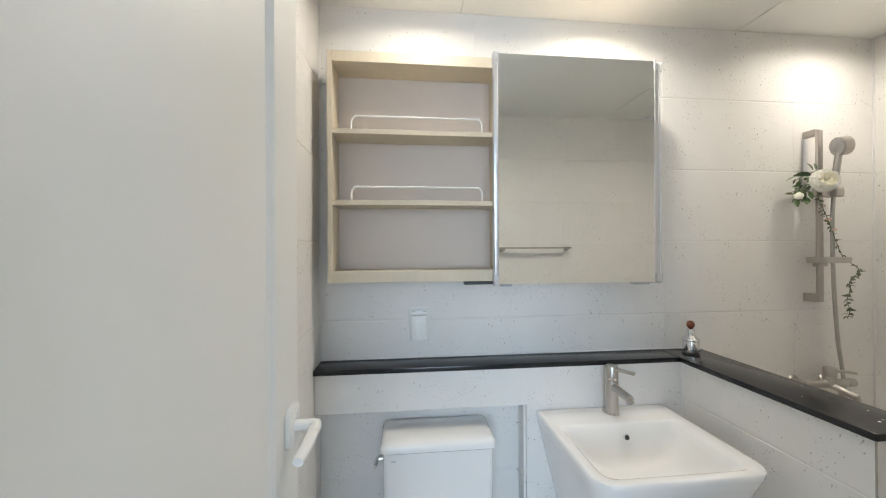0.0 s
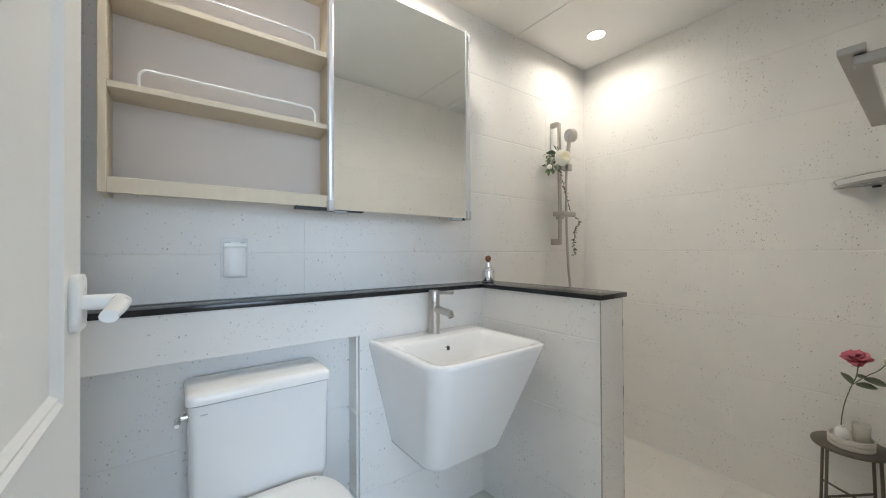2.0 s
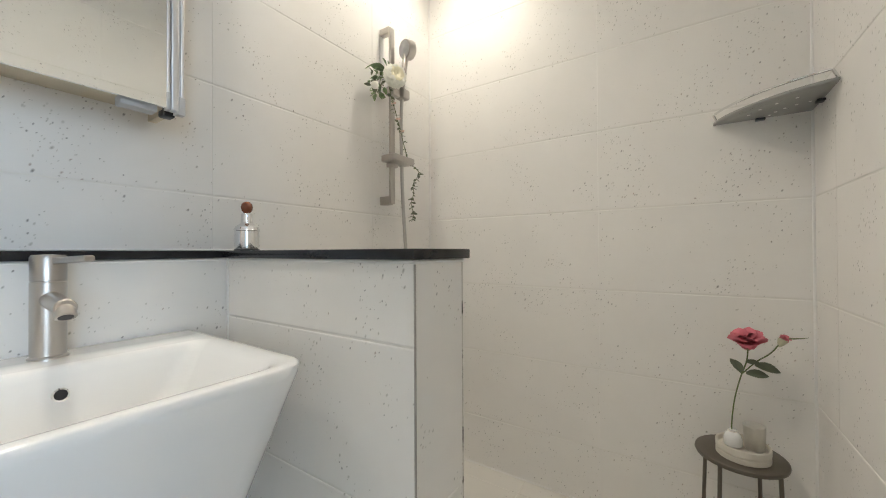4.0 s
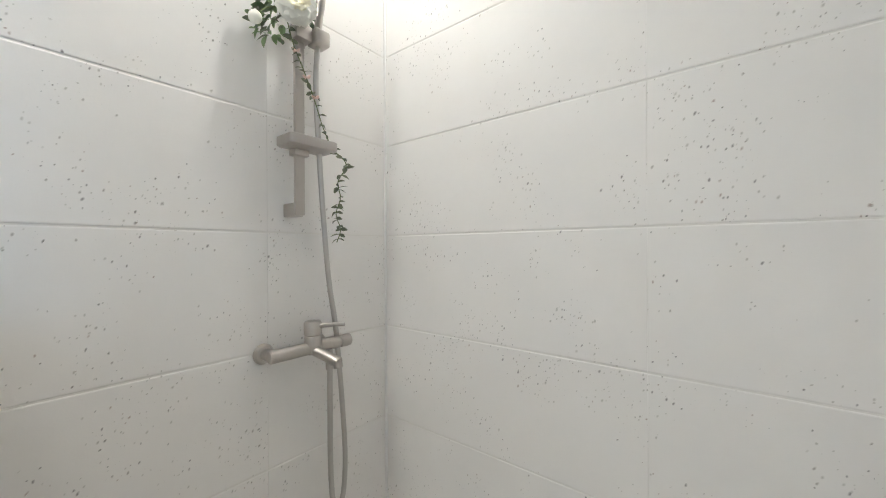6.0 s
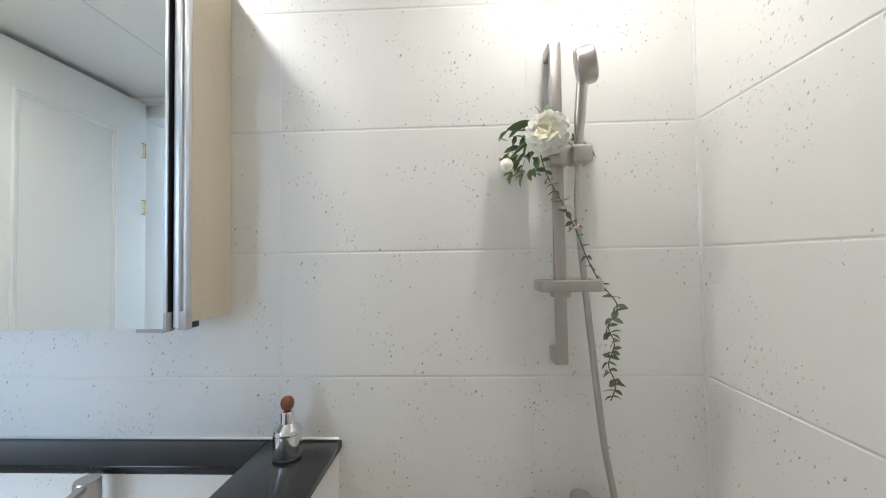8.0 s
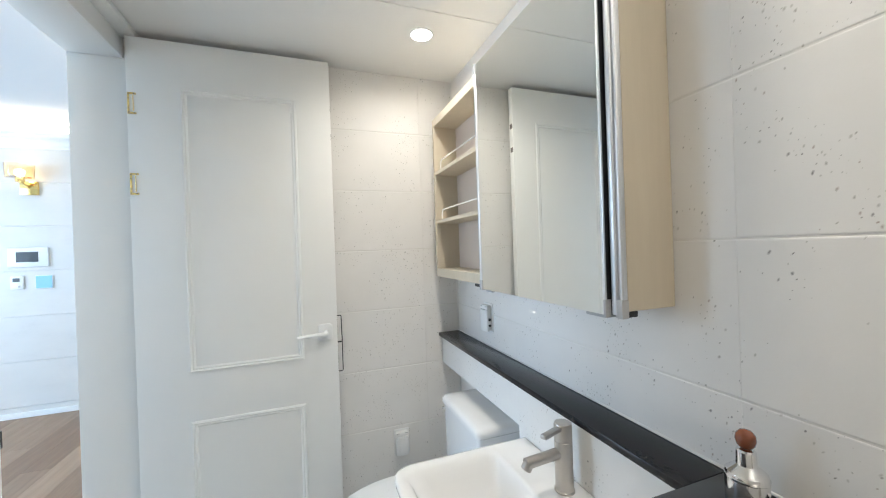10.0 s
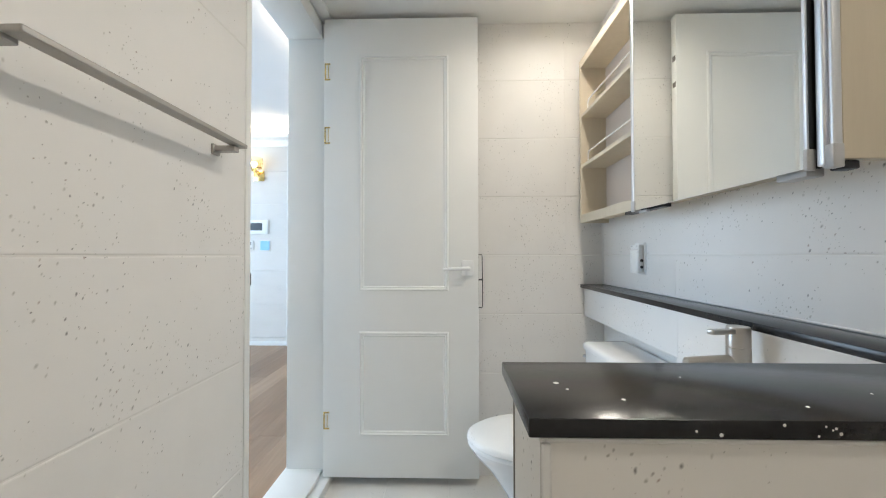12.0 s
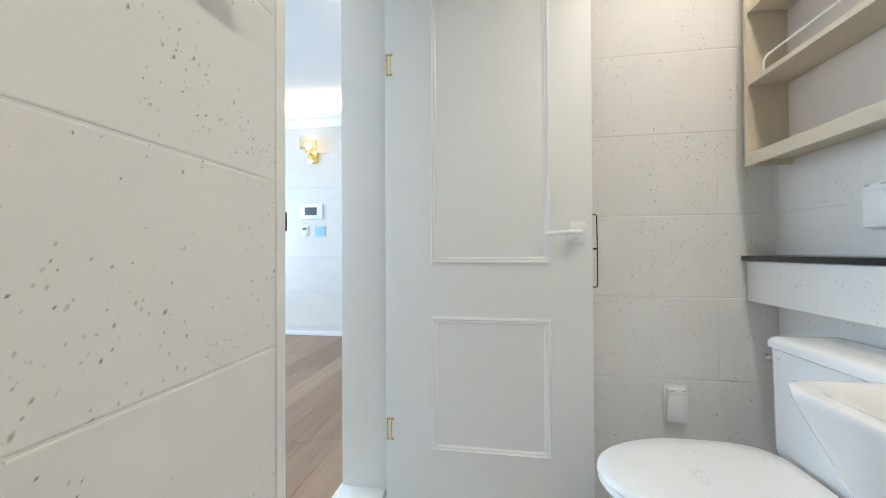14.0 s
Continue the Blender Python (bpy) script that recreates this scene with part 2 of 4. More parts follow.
def part(name, bm, material, parent, label="", smooth=True, angle=38):
    """One mesh under a thing or a part, modelled in world coordinates."""
    ob = new(name, mesh_of(name, bm, material, smooth, angle))
    if parent is not None:
        ob.parent = parent
        if parent.type == "EMPTY":
            ob.matrix_parent_inverse = Matrix.Translation(parent.location).inverted()
    return tagged(ob, label)


def shape(*makers):
    bm = bmesh.new()
    for make in makers:
        make(bm)
    return bm


def box(x0, y0, z0, x1, y1, z1, r=0.0, seg=2):
    """A box with edges rounded by r."""
    def make(bm):
        g = bmesh.ops.create_cube(bm, size=1, matrix=Matrix.LocRotScale(((x0 + x1) / 2, (y0 + y1) / 2, (z0 + z1) / 2), None, (x1 - x0, y1 - y0, z1 - z0)))
        if r:
            es = list({e for v in g["verts"] for e in v.link_edges})
            bmesh.ops.bevel(bm, geom=es, offset=r, segments=seg, profile=0.5, affect="EDGES")
    return make


def frame_of(d):
    d = Vector(d).normalized()
    a = Vector((0, 0, 1)) if abs(d.z) < 0.9 else Vector((1, 0, 0))
    u = d.cross(a).normalized()
    return u, d.cross(u).normalized()


def rod(p, q, r, r2=None, seg=16, bev=0.0):
    """A round bar from p to q, its ends eased by bev."""
    p, q = Vector(p), Vector(q)
    r2 = r if r2 is None else r2

    def make(bm):
        d = (q - p).normalized()
        u, w = frame_of(d)
        rings = [(p, r - bev), (p + d * bev, r), (q - d * bev, r2), (q, r2 - bev)] if bev else [(p, r), (q, r2)]
        loops = [[bm.verts.new(c + (u * math.cos(2 * math.pi * i / seg) + w * math.sin(2 * math.pi * i / seg)) * rr) for i in range(seg)] for c, rr in rings]
        for a, b in zip(loops, loops[1:]):
            for i in range(seg):
                bm.faces.new((a[i], a[(i + 1) % seg], b[(i + 1) % seg], b[i]))
        bm.faces.new(loops[0][::-1])
        bm.faces.new(loops[-1])
    return make


def smooth_line(pts, steps=6):
    """A Catmull-Rom line through pts."""
    pts = [Vector(p) for p in pts]
    ext = [2 * pts[0] - pts[1], *pts, 2 * pts[-1] - pts[-2]]
    out = []
    for a, b, c, d in zip(ext, ext[1:], ext[2:], ext[3:]):
        for k in range(steps):
            t = k / steps
            out.append(0.5 * ((2 * b) + (c - a) * t + (2 * a - 5 * b + 4 * c - d) * t * t + (3 * b - a - 3 * c + d) * t ** 3))
    return out + [pts[-1]]


def sweep(pts, r, seg=8, flat=1.0):
    """A tube along pts; r is one radius or one for each point."""
    pts = [Vector(p) for p in pts]
    rs = r if isinstance(r, (list, tuple)) else [r] * len(pts)

    def make(bm):
        u, w = frame_of(pts[1] - pts[0])
        loops = []
        for i, p in enumerate(pts):
            d = (pts[min(i + 1, len(pts) - 1)] - pts[max(i - 1, 0)]).normalized()
            u = (u - d * u.dot(d)).normalized()
            w = d.cross(u)
            loops.append([bm.verts.new(p + (u * math.cos(2 * math.pi * k / seg) + w * flat * math.sin(2 * math.pi * k / seg)) * rs[i]) for k in range(seg)])
        for a, b in zip(loops, loops[1:]):
            for k in range(seg):
                bm.faces.new((a[k], a[(k + 1) % seg], b[(k + 1) % seg], b[k]))
        bm.faces.new(loops[0][::-1])
        bm.faces.new(loops[-1])
    return make


def lathe(profile, at, axis=(0, 0, 1), seg=28):
    """A turned shape: profile is (radius, height) rows from the bottom up."""
    at, d = Vector(at), Vector(axis).normalized()

    def make(bm):
        u, w = frame_of(d)
        loops = []
        for r, h in profile:
            c = at + d * h
            loops.append([bm.verts.new(c + (u * math.cos(2 * math.pi * i / seg) + w * math.sin(2 * math.pi * i / seg)) * max(r, 1e-4)) for i in range(seg)])
        for a, b in zip(loops, loops[1:]):
            for i in range(seg):
                bm.faces.new((a[i], a[(i + 1) % seg], b[(i + 1) % seg], b[i]))
        bm.faces.new(loops[0][::-1])
        bm.faces.new(loops[-1])
    return make


def rounded(x0, x1, y0, y1, rf, rb, n=6):
    """A rounded rectangle, anticlockwise: rf at the y0 (front) corners, rb at the back."""
    out = []
    for cx, cy, r, a0 in ((x1 - rf, y0 + rf, rf, -90), (x1 - rb, y1 - rb, rb, 0), (x0 + rb, y1 - rb, rb, 90), (x0 + rf, y0 + rf, rf, 180)):
        for k in range(n + 1):
            a = radians(a0 + 90 * k / n)
            out.append((cx + r * math.cos(a), cy + r * math.sin(a)))
    return out


def loft(loops, cap0=True, cap1=True):
    """A skin over loops of (x, y) lists at heights: rows of (outline, z)."""
    def make(bm):
        rows = [[bm.verts.new((x, y, z)) for x, y in o] for o, z in loops]
        n = len(rows[0])
        for a, b in zip(rows, rows[1:]):
            for i in range(n):
                bm.faces.new((a[i], a[(i + 1) % n], b[(i + 1) % n], b[i]))
        if cap0:
            bm.faces.new(rows[0][::-1])
        if cap1:
            bm.faces.new(rows[-1])
    return make


def prism(outline, z0, z1, r=0.003):
    """An upright slab of a given outline with eased edges."""
    def make(bm):
        lo = [bm.verts.new((x, y, z0)) for x, y in outline]
        f = bm.faces.new(lo)
        g = bmesh.ops.extrude_face_region(bm, geom=[f])
        vs = [v for v in g["geom"] if isinstance(v, bmesh.types.BMVert)]
        bmesh.ops.translate(bm, verts=vs, vec=(0, 0, z1 - z0))
        if r:
            es = [e for e in bm.edges if e.is_valid and all(v in vs or v in lo for v in e.verts)]
            bmesh.ops.bevel(bm, geom=es, offset=r, segments=2, profile=0.5, affect="EDGES")
    return make


def leaf_mesh(name, length, width, fold=0.18, droop=0.2, material=None, rows=5):
    """A pointed leaf along +x, folded on its midrib and drooping."""
    bm = bmesh.new()
    strip = []
    for i in range(rows + 1):
        t = i / rows
        w = width / 2 * math.sin(math.pi * min(0.98, t * 0.92 + 0.06)) ** 0.8
        x, z = length * t, -droop * length * t * t
        strip.append([bm.verts.new((x, s * w, z + abs(s) * w * fold)) for s in (-1, -0.5, 0, 0.5, 1)])
    for a, b in zip(strip, strip[1:]):
        for i in range(4):
            bm.faces.new((a[i], a[i + 1], b[i + 1], b[i]))
    me = mesh_of(name, bm, material)
    return me


def put(name, me, parent, m, label=""):
    """An object on a shared mesh, at the world pose m, under a thing."""
    ob = new(name, me)
    ob.parent = parent
    if parent.type == "EMPTY":
        ob.matrix_parent_inverse = Matrix.Translation(parent.location).inverted()
    ob.matrix_basis = m
    return tagged(ob, label)

# ---- the bathroom's shell ----
LX, WY, HZ = 2.40, -1.37, 2.32      # end wall, door wall, ceiling
LEDGE_Y, APRON_Y = -0.118, -0.10    # slab front, low wall's face
SLAB_Z0, SLAB_Z1 = 0.954, 0.972
HX0, HX1, HY = 1.388, 1.537, -0.692  # half wall


def structure(name, bm, material, label, category):
    return tagged(part(name, bm, material, None, "", False), label, category, "", "structure")


floor = structure("floor", shape(box(-0.1, -1.38, -0.12, 2.5, 0.1, -0.0015)), GROUT_FLOOR, "bathroom floor of pale square tiles with white grout", "floor")
wall_sink = structure("wall_sink", shape(box(-0.13, 0.0014, -0.1, 2.53, 0.13, 2.7)), GROUT, "bathroom wall clad in cream speckled tiles behind the basin", "wall")
wall_left = structure("wall_left", shape(box(-0.13, -1.60, -0.1, -0.0014, 0.007, 2.7)), GROUT, "narrow bathroom wall of cream speckled tiles beside the toilet", "wall")
wall_end = structure("wall_end", shape(box(LX + 0.0014, -1.60, -0.1, 2.53, 0.007, 2.7)), GROUT, "shower end wall of cream speckled tiles", "wall")
wall_door = structure("wall_door", shape(box(0.8445, -1.60, -0.1, LX + 0.001, WY - 0.0014, 2.7), box(-0.001, -1.60, 2.313, 0.8445, WY - 0.0014, 2.7)), GROUT,
                      "tiled bathroom wall with the doorway and towel bar", "wall")
low_wall = structure("low_wall", shape(box(0.001, APRON_Y + 0.0014, 0.812, 0.768, 0.006, SLAB_Z0 - 0.001), box(0.768, APRON_Y + 0.0014, -0.006, HX0 + 0.006, 0.006, SLAB_Z0 - 0.001)), GROUT,
                     "low tiled wall under the ledge, with a recess behind the toilet", "wall")
half_wall = structure("half_wall", shape(box(HX0 + 0.0014, HY + 0.0014, -0.006, HX1 - 0.0014, 0.006, SLAB_Z0 - 0.001)), GROUT, "waist-high tiled partition between basin and shower", "wall")


def ceiling_panels(bm):
    for x0, x1 in ((-0.005, 0.5385), (0.5415, 1.7385), (1.7415, 2.405)):
        box(x0, WY - 0.006, HZ, x1, 0.006, HZ + 0.03, 0.0015, 1)(bm)
    box(-0.01, WY - 0.01, HZ + 0.006, 2.41, 0.01, HZ + 0.05)(bm)


structure("ceiling", shape(ceiling_panels), CEILING_WHITE, "satin white panelled bathroom ceiling", "ceiling")

# white silicone in the corners
for name, bm in (("sealant_corner", shape(box(LX - 0.006, -0.006, 0, LX + 0.002, 0.002, HZ, 0.002, 1))),
                 ("sealant_corner", shape(box(LX - 0.006, WY - 0.002, 0, LX + 0.002, WY + 0.006, HZ, 0.002, 1))),
                 ("sealant_corner", shape(box(-0.002, -0.006, 0.974, 0.005, 0.002, HZ, 0.002, 1))),
                 ("sealant_line", shape(box(0, -0.006, 0.972, 1.538, 0.001, 0.977, 0.002, 1))),
                 ("sealant_line", shape(box(HX0 - 0.004, APRON_Y - 0.005, 0, HX0 + 0.002, APRON_Y + 0.002, SLAB_Z0 - 0.001, 0.002, 1))),
                 ("sealant_line", shape(box(LX - 0.005, WY, -0.001, LX + 0.001, 0, 0.004, 0.0015, 1)))):
    ob = structure(name, bm, SEALANT, "thin bead of white silicone in the tile corner", "sealant")

# ---- the ledge ----
ledge = thing("stone_ledge", (1.46, -0.06, SLAB_Z0), "polished black granite ledge turning onto the half wall", "ledge")
part("slab", shape(prism([(0.001, LEDGE_Y), (1.3675, LEDGE_Y), (1.3675, -0.001), (0.001, -0.001)], SLAB_Z0, SLAB_Z1, 0.002)), STONE, ledge)
part("slab", shape(prism([(1.368, -0.706), (1.545, -0.706), (1.545, -0.001), (1.368, -0.001)], SLAB_Z0, SLAB_Z1, 0.002)), STONE, ledge)
for cx, cy, cr in ((1.452, -0.655, 0.0035), (1.472, -0.648, 0.002), (1.500, -0.600, 0.0025), (1.43, -0.50, 0.0015), (1.515, -0.43, 0.002), (1.48, -0.33, 0.0015)):
    part("paint_fleck", shape(lathe([(cr, 0), (cr * 0.7, 0.0005), (0, 0.0007)], (cx, cy, SLAB_Z1), seg=7)), SEALANT, ledge, "dried white fleck")

rng = random.Random(21)
for k in range(8):
    cy, cz, cr = (-0.440 + rng.gauss(0, 0.008) if k < 5 else rng.uniform(-0.56, -0.45)), rng.uniform(SLAB_Z0 + 0.004, SLAB_Z1 - 0.003), rng.uniform(0.0008, 0.0020)
    part("paint_fleck", shape(lathe([(cr, 0), (cr * 0.7, 0.0004), (0, 0.0006)], (1.545, cy, cz), (1, 0, 0), seg=7)), SEALANT, ledge, "dried white fleck")

# edge trims of the half wall's corners
for tx, tw, mt in ((HX0, 0.0014, TRIM_PALE), (HX1, 0.0004, TRIM_WORN)):
    structure("edge_trim", shape(box(tx - 0.0018, HY - 0.0018, 0, tx + tw, HY + 0.0014, SLAB_Z0 - 0.0075, 0.0004, 1)), mt,
              "thin worn metal trim on a tile corner", "trim")
structure("sealant_line", shape(box(HX1 - 0.001, HY - 0.0012, 0, HX1 + 0.0032, HY + 0.008, SLAB_Z0 - 0.0075, 0.002, 2)), SEALANT, "thin bead of white silicone in the tile corner", "sealant")
for bm in (shape(box(HX0 - 0.0035, HY - 0.0035, SLAB_Z0 - 0.007, HX1 + 0.0035, HY + 0.002, SLAB_Z0 - 0.0004, 0.002, 1)),
           shape(box(HX1 - 0.002, HY + 0.0022, SLAB_Z0 - 0.007, HX1 + 0.0035, -0.001, SLAB_Z0 - 0.0004, 0.002, 1)),
           shape(box(HX0 - 0.0035, HY + 0.0022, SLAB_Z0 - 0.007, HX0 + 0.002, APRON_Y - 0.004, SLAB_Z0 - 0.0004, 0.002, 1)),
           shape(box(0.003, APRON_Y - 0.0035, SLAB_Z0 - 0.006, HX0 - 0.004, APRON_Y + 0.002, SLAB_Z0 - 0.0004, 0.002, 1))):
    structure("sealant_line", bm, SEALANT, "thin bead of white silicone under the stone ledge", "sealant")

# ---- door frame, door and sill ----
door_frame = thing("door_frame", (0.45, -1.49, 0.0), "white painted door frame with a raised sill", "door frame", "", "structure")
part("jamb", shape(box(-0.004, -1.604, 0.0, 0.05, -1.407, 2.31, 0.003), box(-0.004, -1.4065, 0.0, 0.032, -1.374, 2.31, 0.002)), PAINT_WHITE, door_frame)
part("jamb", shape(box(0.815, -1.604, 0.0, 0.8435, -1.367, 2.31, 0.003), box(0.79, -1.604, 0.0, 0.8148, -1.425, 2.31, 0.003)), PAINT_WHITE, door_frame)
part("head", shape(box(0.0505, -1.604, 2.222, 0.7895, -1.425, 2.318, 0.003), box(0.0505, -1.4245, 2.298, 0.8145, -1.37, 2.319, 0.002)), PAINT_WHITE, door_frame)
part("sill", shape(box(0.001, -1.612, -0.01, 0.843, -1.42, 0.052, 0.004), box(0.001, -1.4205, -0.006, 0.843, -1.368, 0.0395, 0.005)), PAINT_WHITE, door_frame)
part("strike_plate", shape(box(0.809, -1.385, 1.032, 0.8155, -1.368, 1.068, 0.001, 1)), BLACK_PLASTIC, door_frame, "dark strike plate")

DX0, DX1, DY0, DY1, DZ0, DZ1 = 0.062, 0.10, -1.402, -0.643, 0.042, 2.292
door = thing("bathroom_door", (0.08, -1.38, DZ0), "white panelled door standing open against the tiled wall", "door")
leaf = part("door_leaf", shape(box(DX0, DY0, DZ0, DX1, DY1, DZ1, 0.0025)), DOOR_WHITE, door)


def moulding(y0, y1, z0, z1):
    """A raised ogee frame round a panel: two mitred steps."""
    def make(bm):
        prof = ((0.0, DX1 - 0.001), (0.002, DX1 + 0.006), (0.008, DX1 + 0.0085), (0.013, DX1 + 0.004), (0.018, DX1 + 0.0055), (0.026, DX1 - 0.001))
        loops = [[bm.verts.new((x, y, z)) for y, z in ((y0 + i, z0 + i), (y1 - i, z0 + i), (y1 - i, z1 - i), (y0 + i, z1 - i))] for i, x in prof]
        for a, b in zip(loops, loops[1:]):
            for i in range(4):
                bm.faces.new((a[i], a[(i + 1) % 4], b[(i + 1) % 4], b[i]))
    return make


part("panel_moulding", shape(moulding(-1.226, -0.788, 0.946, 2.104)), DOOR_WHITE, door, "raised rectangular moulding", True, 20)
part("panel_moulding", shape(moulding(-1.226, -0.788, 0.246, 0.748)), DOOR_WHITE, door, "raised rectangular moulding", True, 20)
rose_bm = shape(prism(rounded(-0.031, 0.031, -0.0375, 0.0375, 0.016, 0.016), 0.0, 0.011, 0.0025))
rose_bm.transform(Matrix.Translation((DX1 - 0.001, -0.696, 1.0575)) @ Matrix(((0, 0, 1, 0), (1, 0, 0, 0), (0, 1, 0, 0), (0, 0, 0, 1))))
handle = part("door_handle", rose_bm, PLASTIC_WHITE, door, "white lever handle on a square rose")
part("lever", shape(rod((DX1 + 0.008, -0.694, 1.056), (DX1 + 0.05, -0.694, 1.056), 0.0105, bev=0.002),
                    sweep([(DX1 + 0.046, -0.690, 1.056), (DX1 + 0.05, -0.71, 1.056), (DX1 + 0.05, -0.77, 1.054), (DX1 + 0.047, -0.812, 1.05)], [0.011, 0.0115, 0.010, 0.009], 12, 0.85)), PLASTIC_WHITE, handle)
back_handle = part("door_handle", shape(box(DX0 - 0.010, -0.727, 1.020, DX0 + 0.001, -0.665, 1.095, 0.003)), PLASTIC_WHITE, door, "white lever handle on a square rose")
part("lever", shape(rod((DX0 - 0.008, -0.694, 1.056), (DX0 - 0.040, -0.694, 1.056), 0.0105, bev=0.002), rod((DX0 - 0.040, -0.686, 1.056), (DX0 - 0.038, -0.815, 1.05), 0.010, bev=0.002)), PLASTIC_WHITE, back_handle)
part("edge_plate", shape(box(DX0 + 0.007, DY1 - 0.001, 0.87, DX0 + 0.031, DY1 + 0.0015, 1.13, 0.0008, 1)), STEEL_SATIN, door, "slim metal lock plate on the door's edge")
for ez in (2.08, 1.95):
    part("edge_plate", shape(box(DX0 + 0.010, DY1 - 0.001, ez - 0.013, DX0 + 0.034, DY1 + 0.0012, ez + 0.013, 0.0008, 1)), TRIM_DARK, door, "small dark metal plate on the door's edge")
loop = [(DX0 + 0.01, DY1 - 0.001, 1.122), (DX0 + 0.01, DY1 + 0.017, 1.122), (DX0 + 0.01, DY1 + 0.020, 1.118), (DX0 + 0.01, DY1 + 0.022, 1.0), (DX0 + 0.01, DY1 + 0.022, 0.868), (DX0 + 0.01, DY1 + 0.019, 0.862), (DX0 + 0.01, DY1 - 0.001, 0.862)]
part("edge_loop", shape(sweep(loop, 0.0022, 8), rod((DX0 + 0.01, DY1, 0.999), (DX0 + 0.01, DY1 + 0.021, 0.999), 0.0035, seg=8)), BLACK_PLASTIC, door, "thin black loop pull on the door's edge")


def hinge(z):
    """A brass flag hinge: a leaf with cut-outs on the jamb and the knuckle."""
    x, y = DX1 - 0.0005, DY0 + 0.003
    h = part("hinge", shape(box(x, y, z - 0.042, x + 0.0035, y + 0.006, z + 0.042, 0.0006, 1), box(x, y + 0.0055, z - 0.042, x + 0.0035, y + 0.028, z - 0.035, 0.0006, 1), box(x, y + 0.0055, z + 0.035, x + 0.0035, y + 0.028, z + 0.042, 0.0006, 1),
                            rod((x + 0.005, y + 0.0195, z - 0.031), (x + 0.005, y + 0.0195, z + 0.031), 0.0016, seg=10)), BRASS, door, "small brass hinge")
    part("screw", shape(*(rod((x + 0.003, y + dy, z + dz), (x + 0.0043, y + dy, z + dz), 0.0026, seg=8) for dy, dz in ((0.0035, -0.036), (0.0035, -0.02), (0.0035, 0.02), (0.0035, 0.036), (0.022, 0.0375), (0.022, -0.0375)))), TRIM_DARK, h)


for hz in (2.028, 1.712, 0.316):
    hinge(hz)

# ---- mirror cabinet ----
CX0, CX1, CZ0, CZ1, CY = 0.056, 1.272, 1.277, 2.08, -0.135
cabinet = thing("mirror_cabinet", (0.66, -0.07, CZ0), "pale beige wall cabinet with open shelves and a sliding mirror door", "cabinet")
for nm, b in (("side_panel", box(CX0, CY, CZ0, CX0 + 0.017, -0.001, CZ1, 0.001, 1)), ("side_panel", box(CX1 - 0.017, CY, CZ0, CX1, -0.001, CZ1, 0.001, 1)),
              ("divider", box(0.652, CY + 0.012, CZ0 + 0.042, 0.669, -0.012, CZ1 - 0.039)),
              ("top_panel", box(CX0 + 0.0175, CY, CZ1 - 0.038, CX1 - 0.0175, -0.001, CZ1, 0.001, 1)),
              ("bottom_rail", box(CX0 + 0.0175, CY, CZ0, CX1 - 0.0175, CY + 0.015, CZ0 + 0.041, 0.001, 1)),
              ("bottom_panel", box(CX0 + 0.0175, CY + 0.0155, CZ0 + 0.020, CX1 - 0.0175, -0.001, CZ0 + 0.0408)),
              ("shelf", box(CX0 + 0.0175, CY + 0.002, 1.794, 0.6515, -0.013, 1.811, 0.001, 1)),
              ("shelf", box(CX0 + 0.0175, CY + 0.002, 1.547, 0.6515, -0.013, 1.564, 0.001, 1))):
    part(nm, shape(b), BEIGE, cabinet, "", False)
part("back_panel", shape(box(CX0 + 0.0175, -0.012, CZ0 + 0.0412, CX1 - 0.0175, -0.003, CZ1 - 0.0385)), BACK_PANEL, cabinet, "grey-beige back panel", False)
for sz in (1.811, 1.564):
    y = CY + 0.012
    pts = smooth_line([(0.136, y, sz - 0.002), (0.136, y, sz + 0.026), (0.1405, y, sz + 0.039), (0.1505, y, sz + 0.046), (0.166, y, sz + 0.048), (0.366, y, sz + 0.048), (0.568, y, sz + 0.048), (0.5835, y, sz + 0.046), (0.5935, y, sz + 0.039), (0.598, y, sz + 0.026), (0.598, y, sz - 0.002)], 5)
    part("guard_rail", shape(sweep(pts, 0.0034, 8)), RAIL_CREAM, cabinet, "thin cream wire guard rail")
sliding = part("mirror_door", shape(box(0.648, -0.163, 1.268, 1.236, -0.157, 2.082)), MIRROR, cabinet, "frameless mirror pane", False)
part("door_profile", shape(box(0.632, -0.166, 1.266, 0.6485, -0.142, 2.084, 0.003)), ALUMINIUM, sliding, "satin aluminium edge profile")
part("door_profile", shape(box(1.2362, -0.165, 1.266, 1.2425, -0.1605, 2.084, 0.001)), ALUMINIUM, sliding, "satin aluminium edge profile")
part("door_seal", shape(box(1.2364, -0.1602, 1.268, 1.2420, -0.140, 2.082)), BLACK_PLASTIC, sliding, "dark seal strip", False)
part("end_profile", shape(box(1.2465, -0.1550, 1.268, 1.2625, -0.1355, 2.082, 0.004, 3), box(1.2605, -0.1475, 1.2682, 1.2675, -0.1356, 2.0818, 0.001, 1), box(1.2655, -0.151, 1.2684, 1.2735, -0.1354, 2.0816, 0.003, 3)), ALUMINIUM, cabinet, "satin aluminium end profile")
for cz0, cz1 in ((1.263, 1.302), (2.048, 2.0865)):
    part("corner_cap", shape(box(1.2570, -0.1535, cz0, 1.2748, -0.1348, cz1, 0.002)), GREY_PLASTIC, cabinet, "grey plastic corner cap")
    part("corner_cap", shape(box(1.2358, -0.1660, cz0 + 0.001, 1.2432, -0.150, cz1 - 0.001, 0.0015)), GREY_PLASTIC, sliding, "grey plastic corner cap")
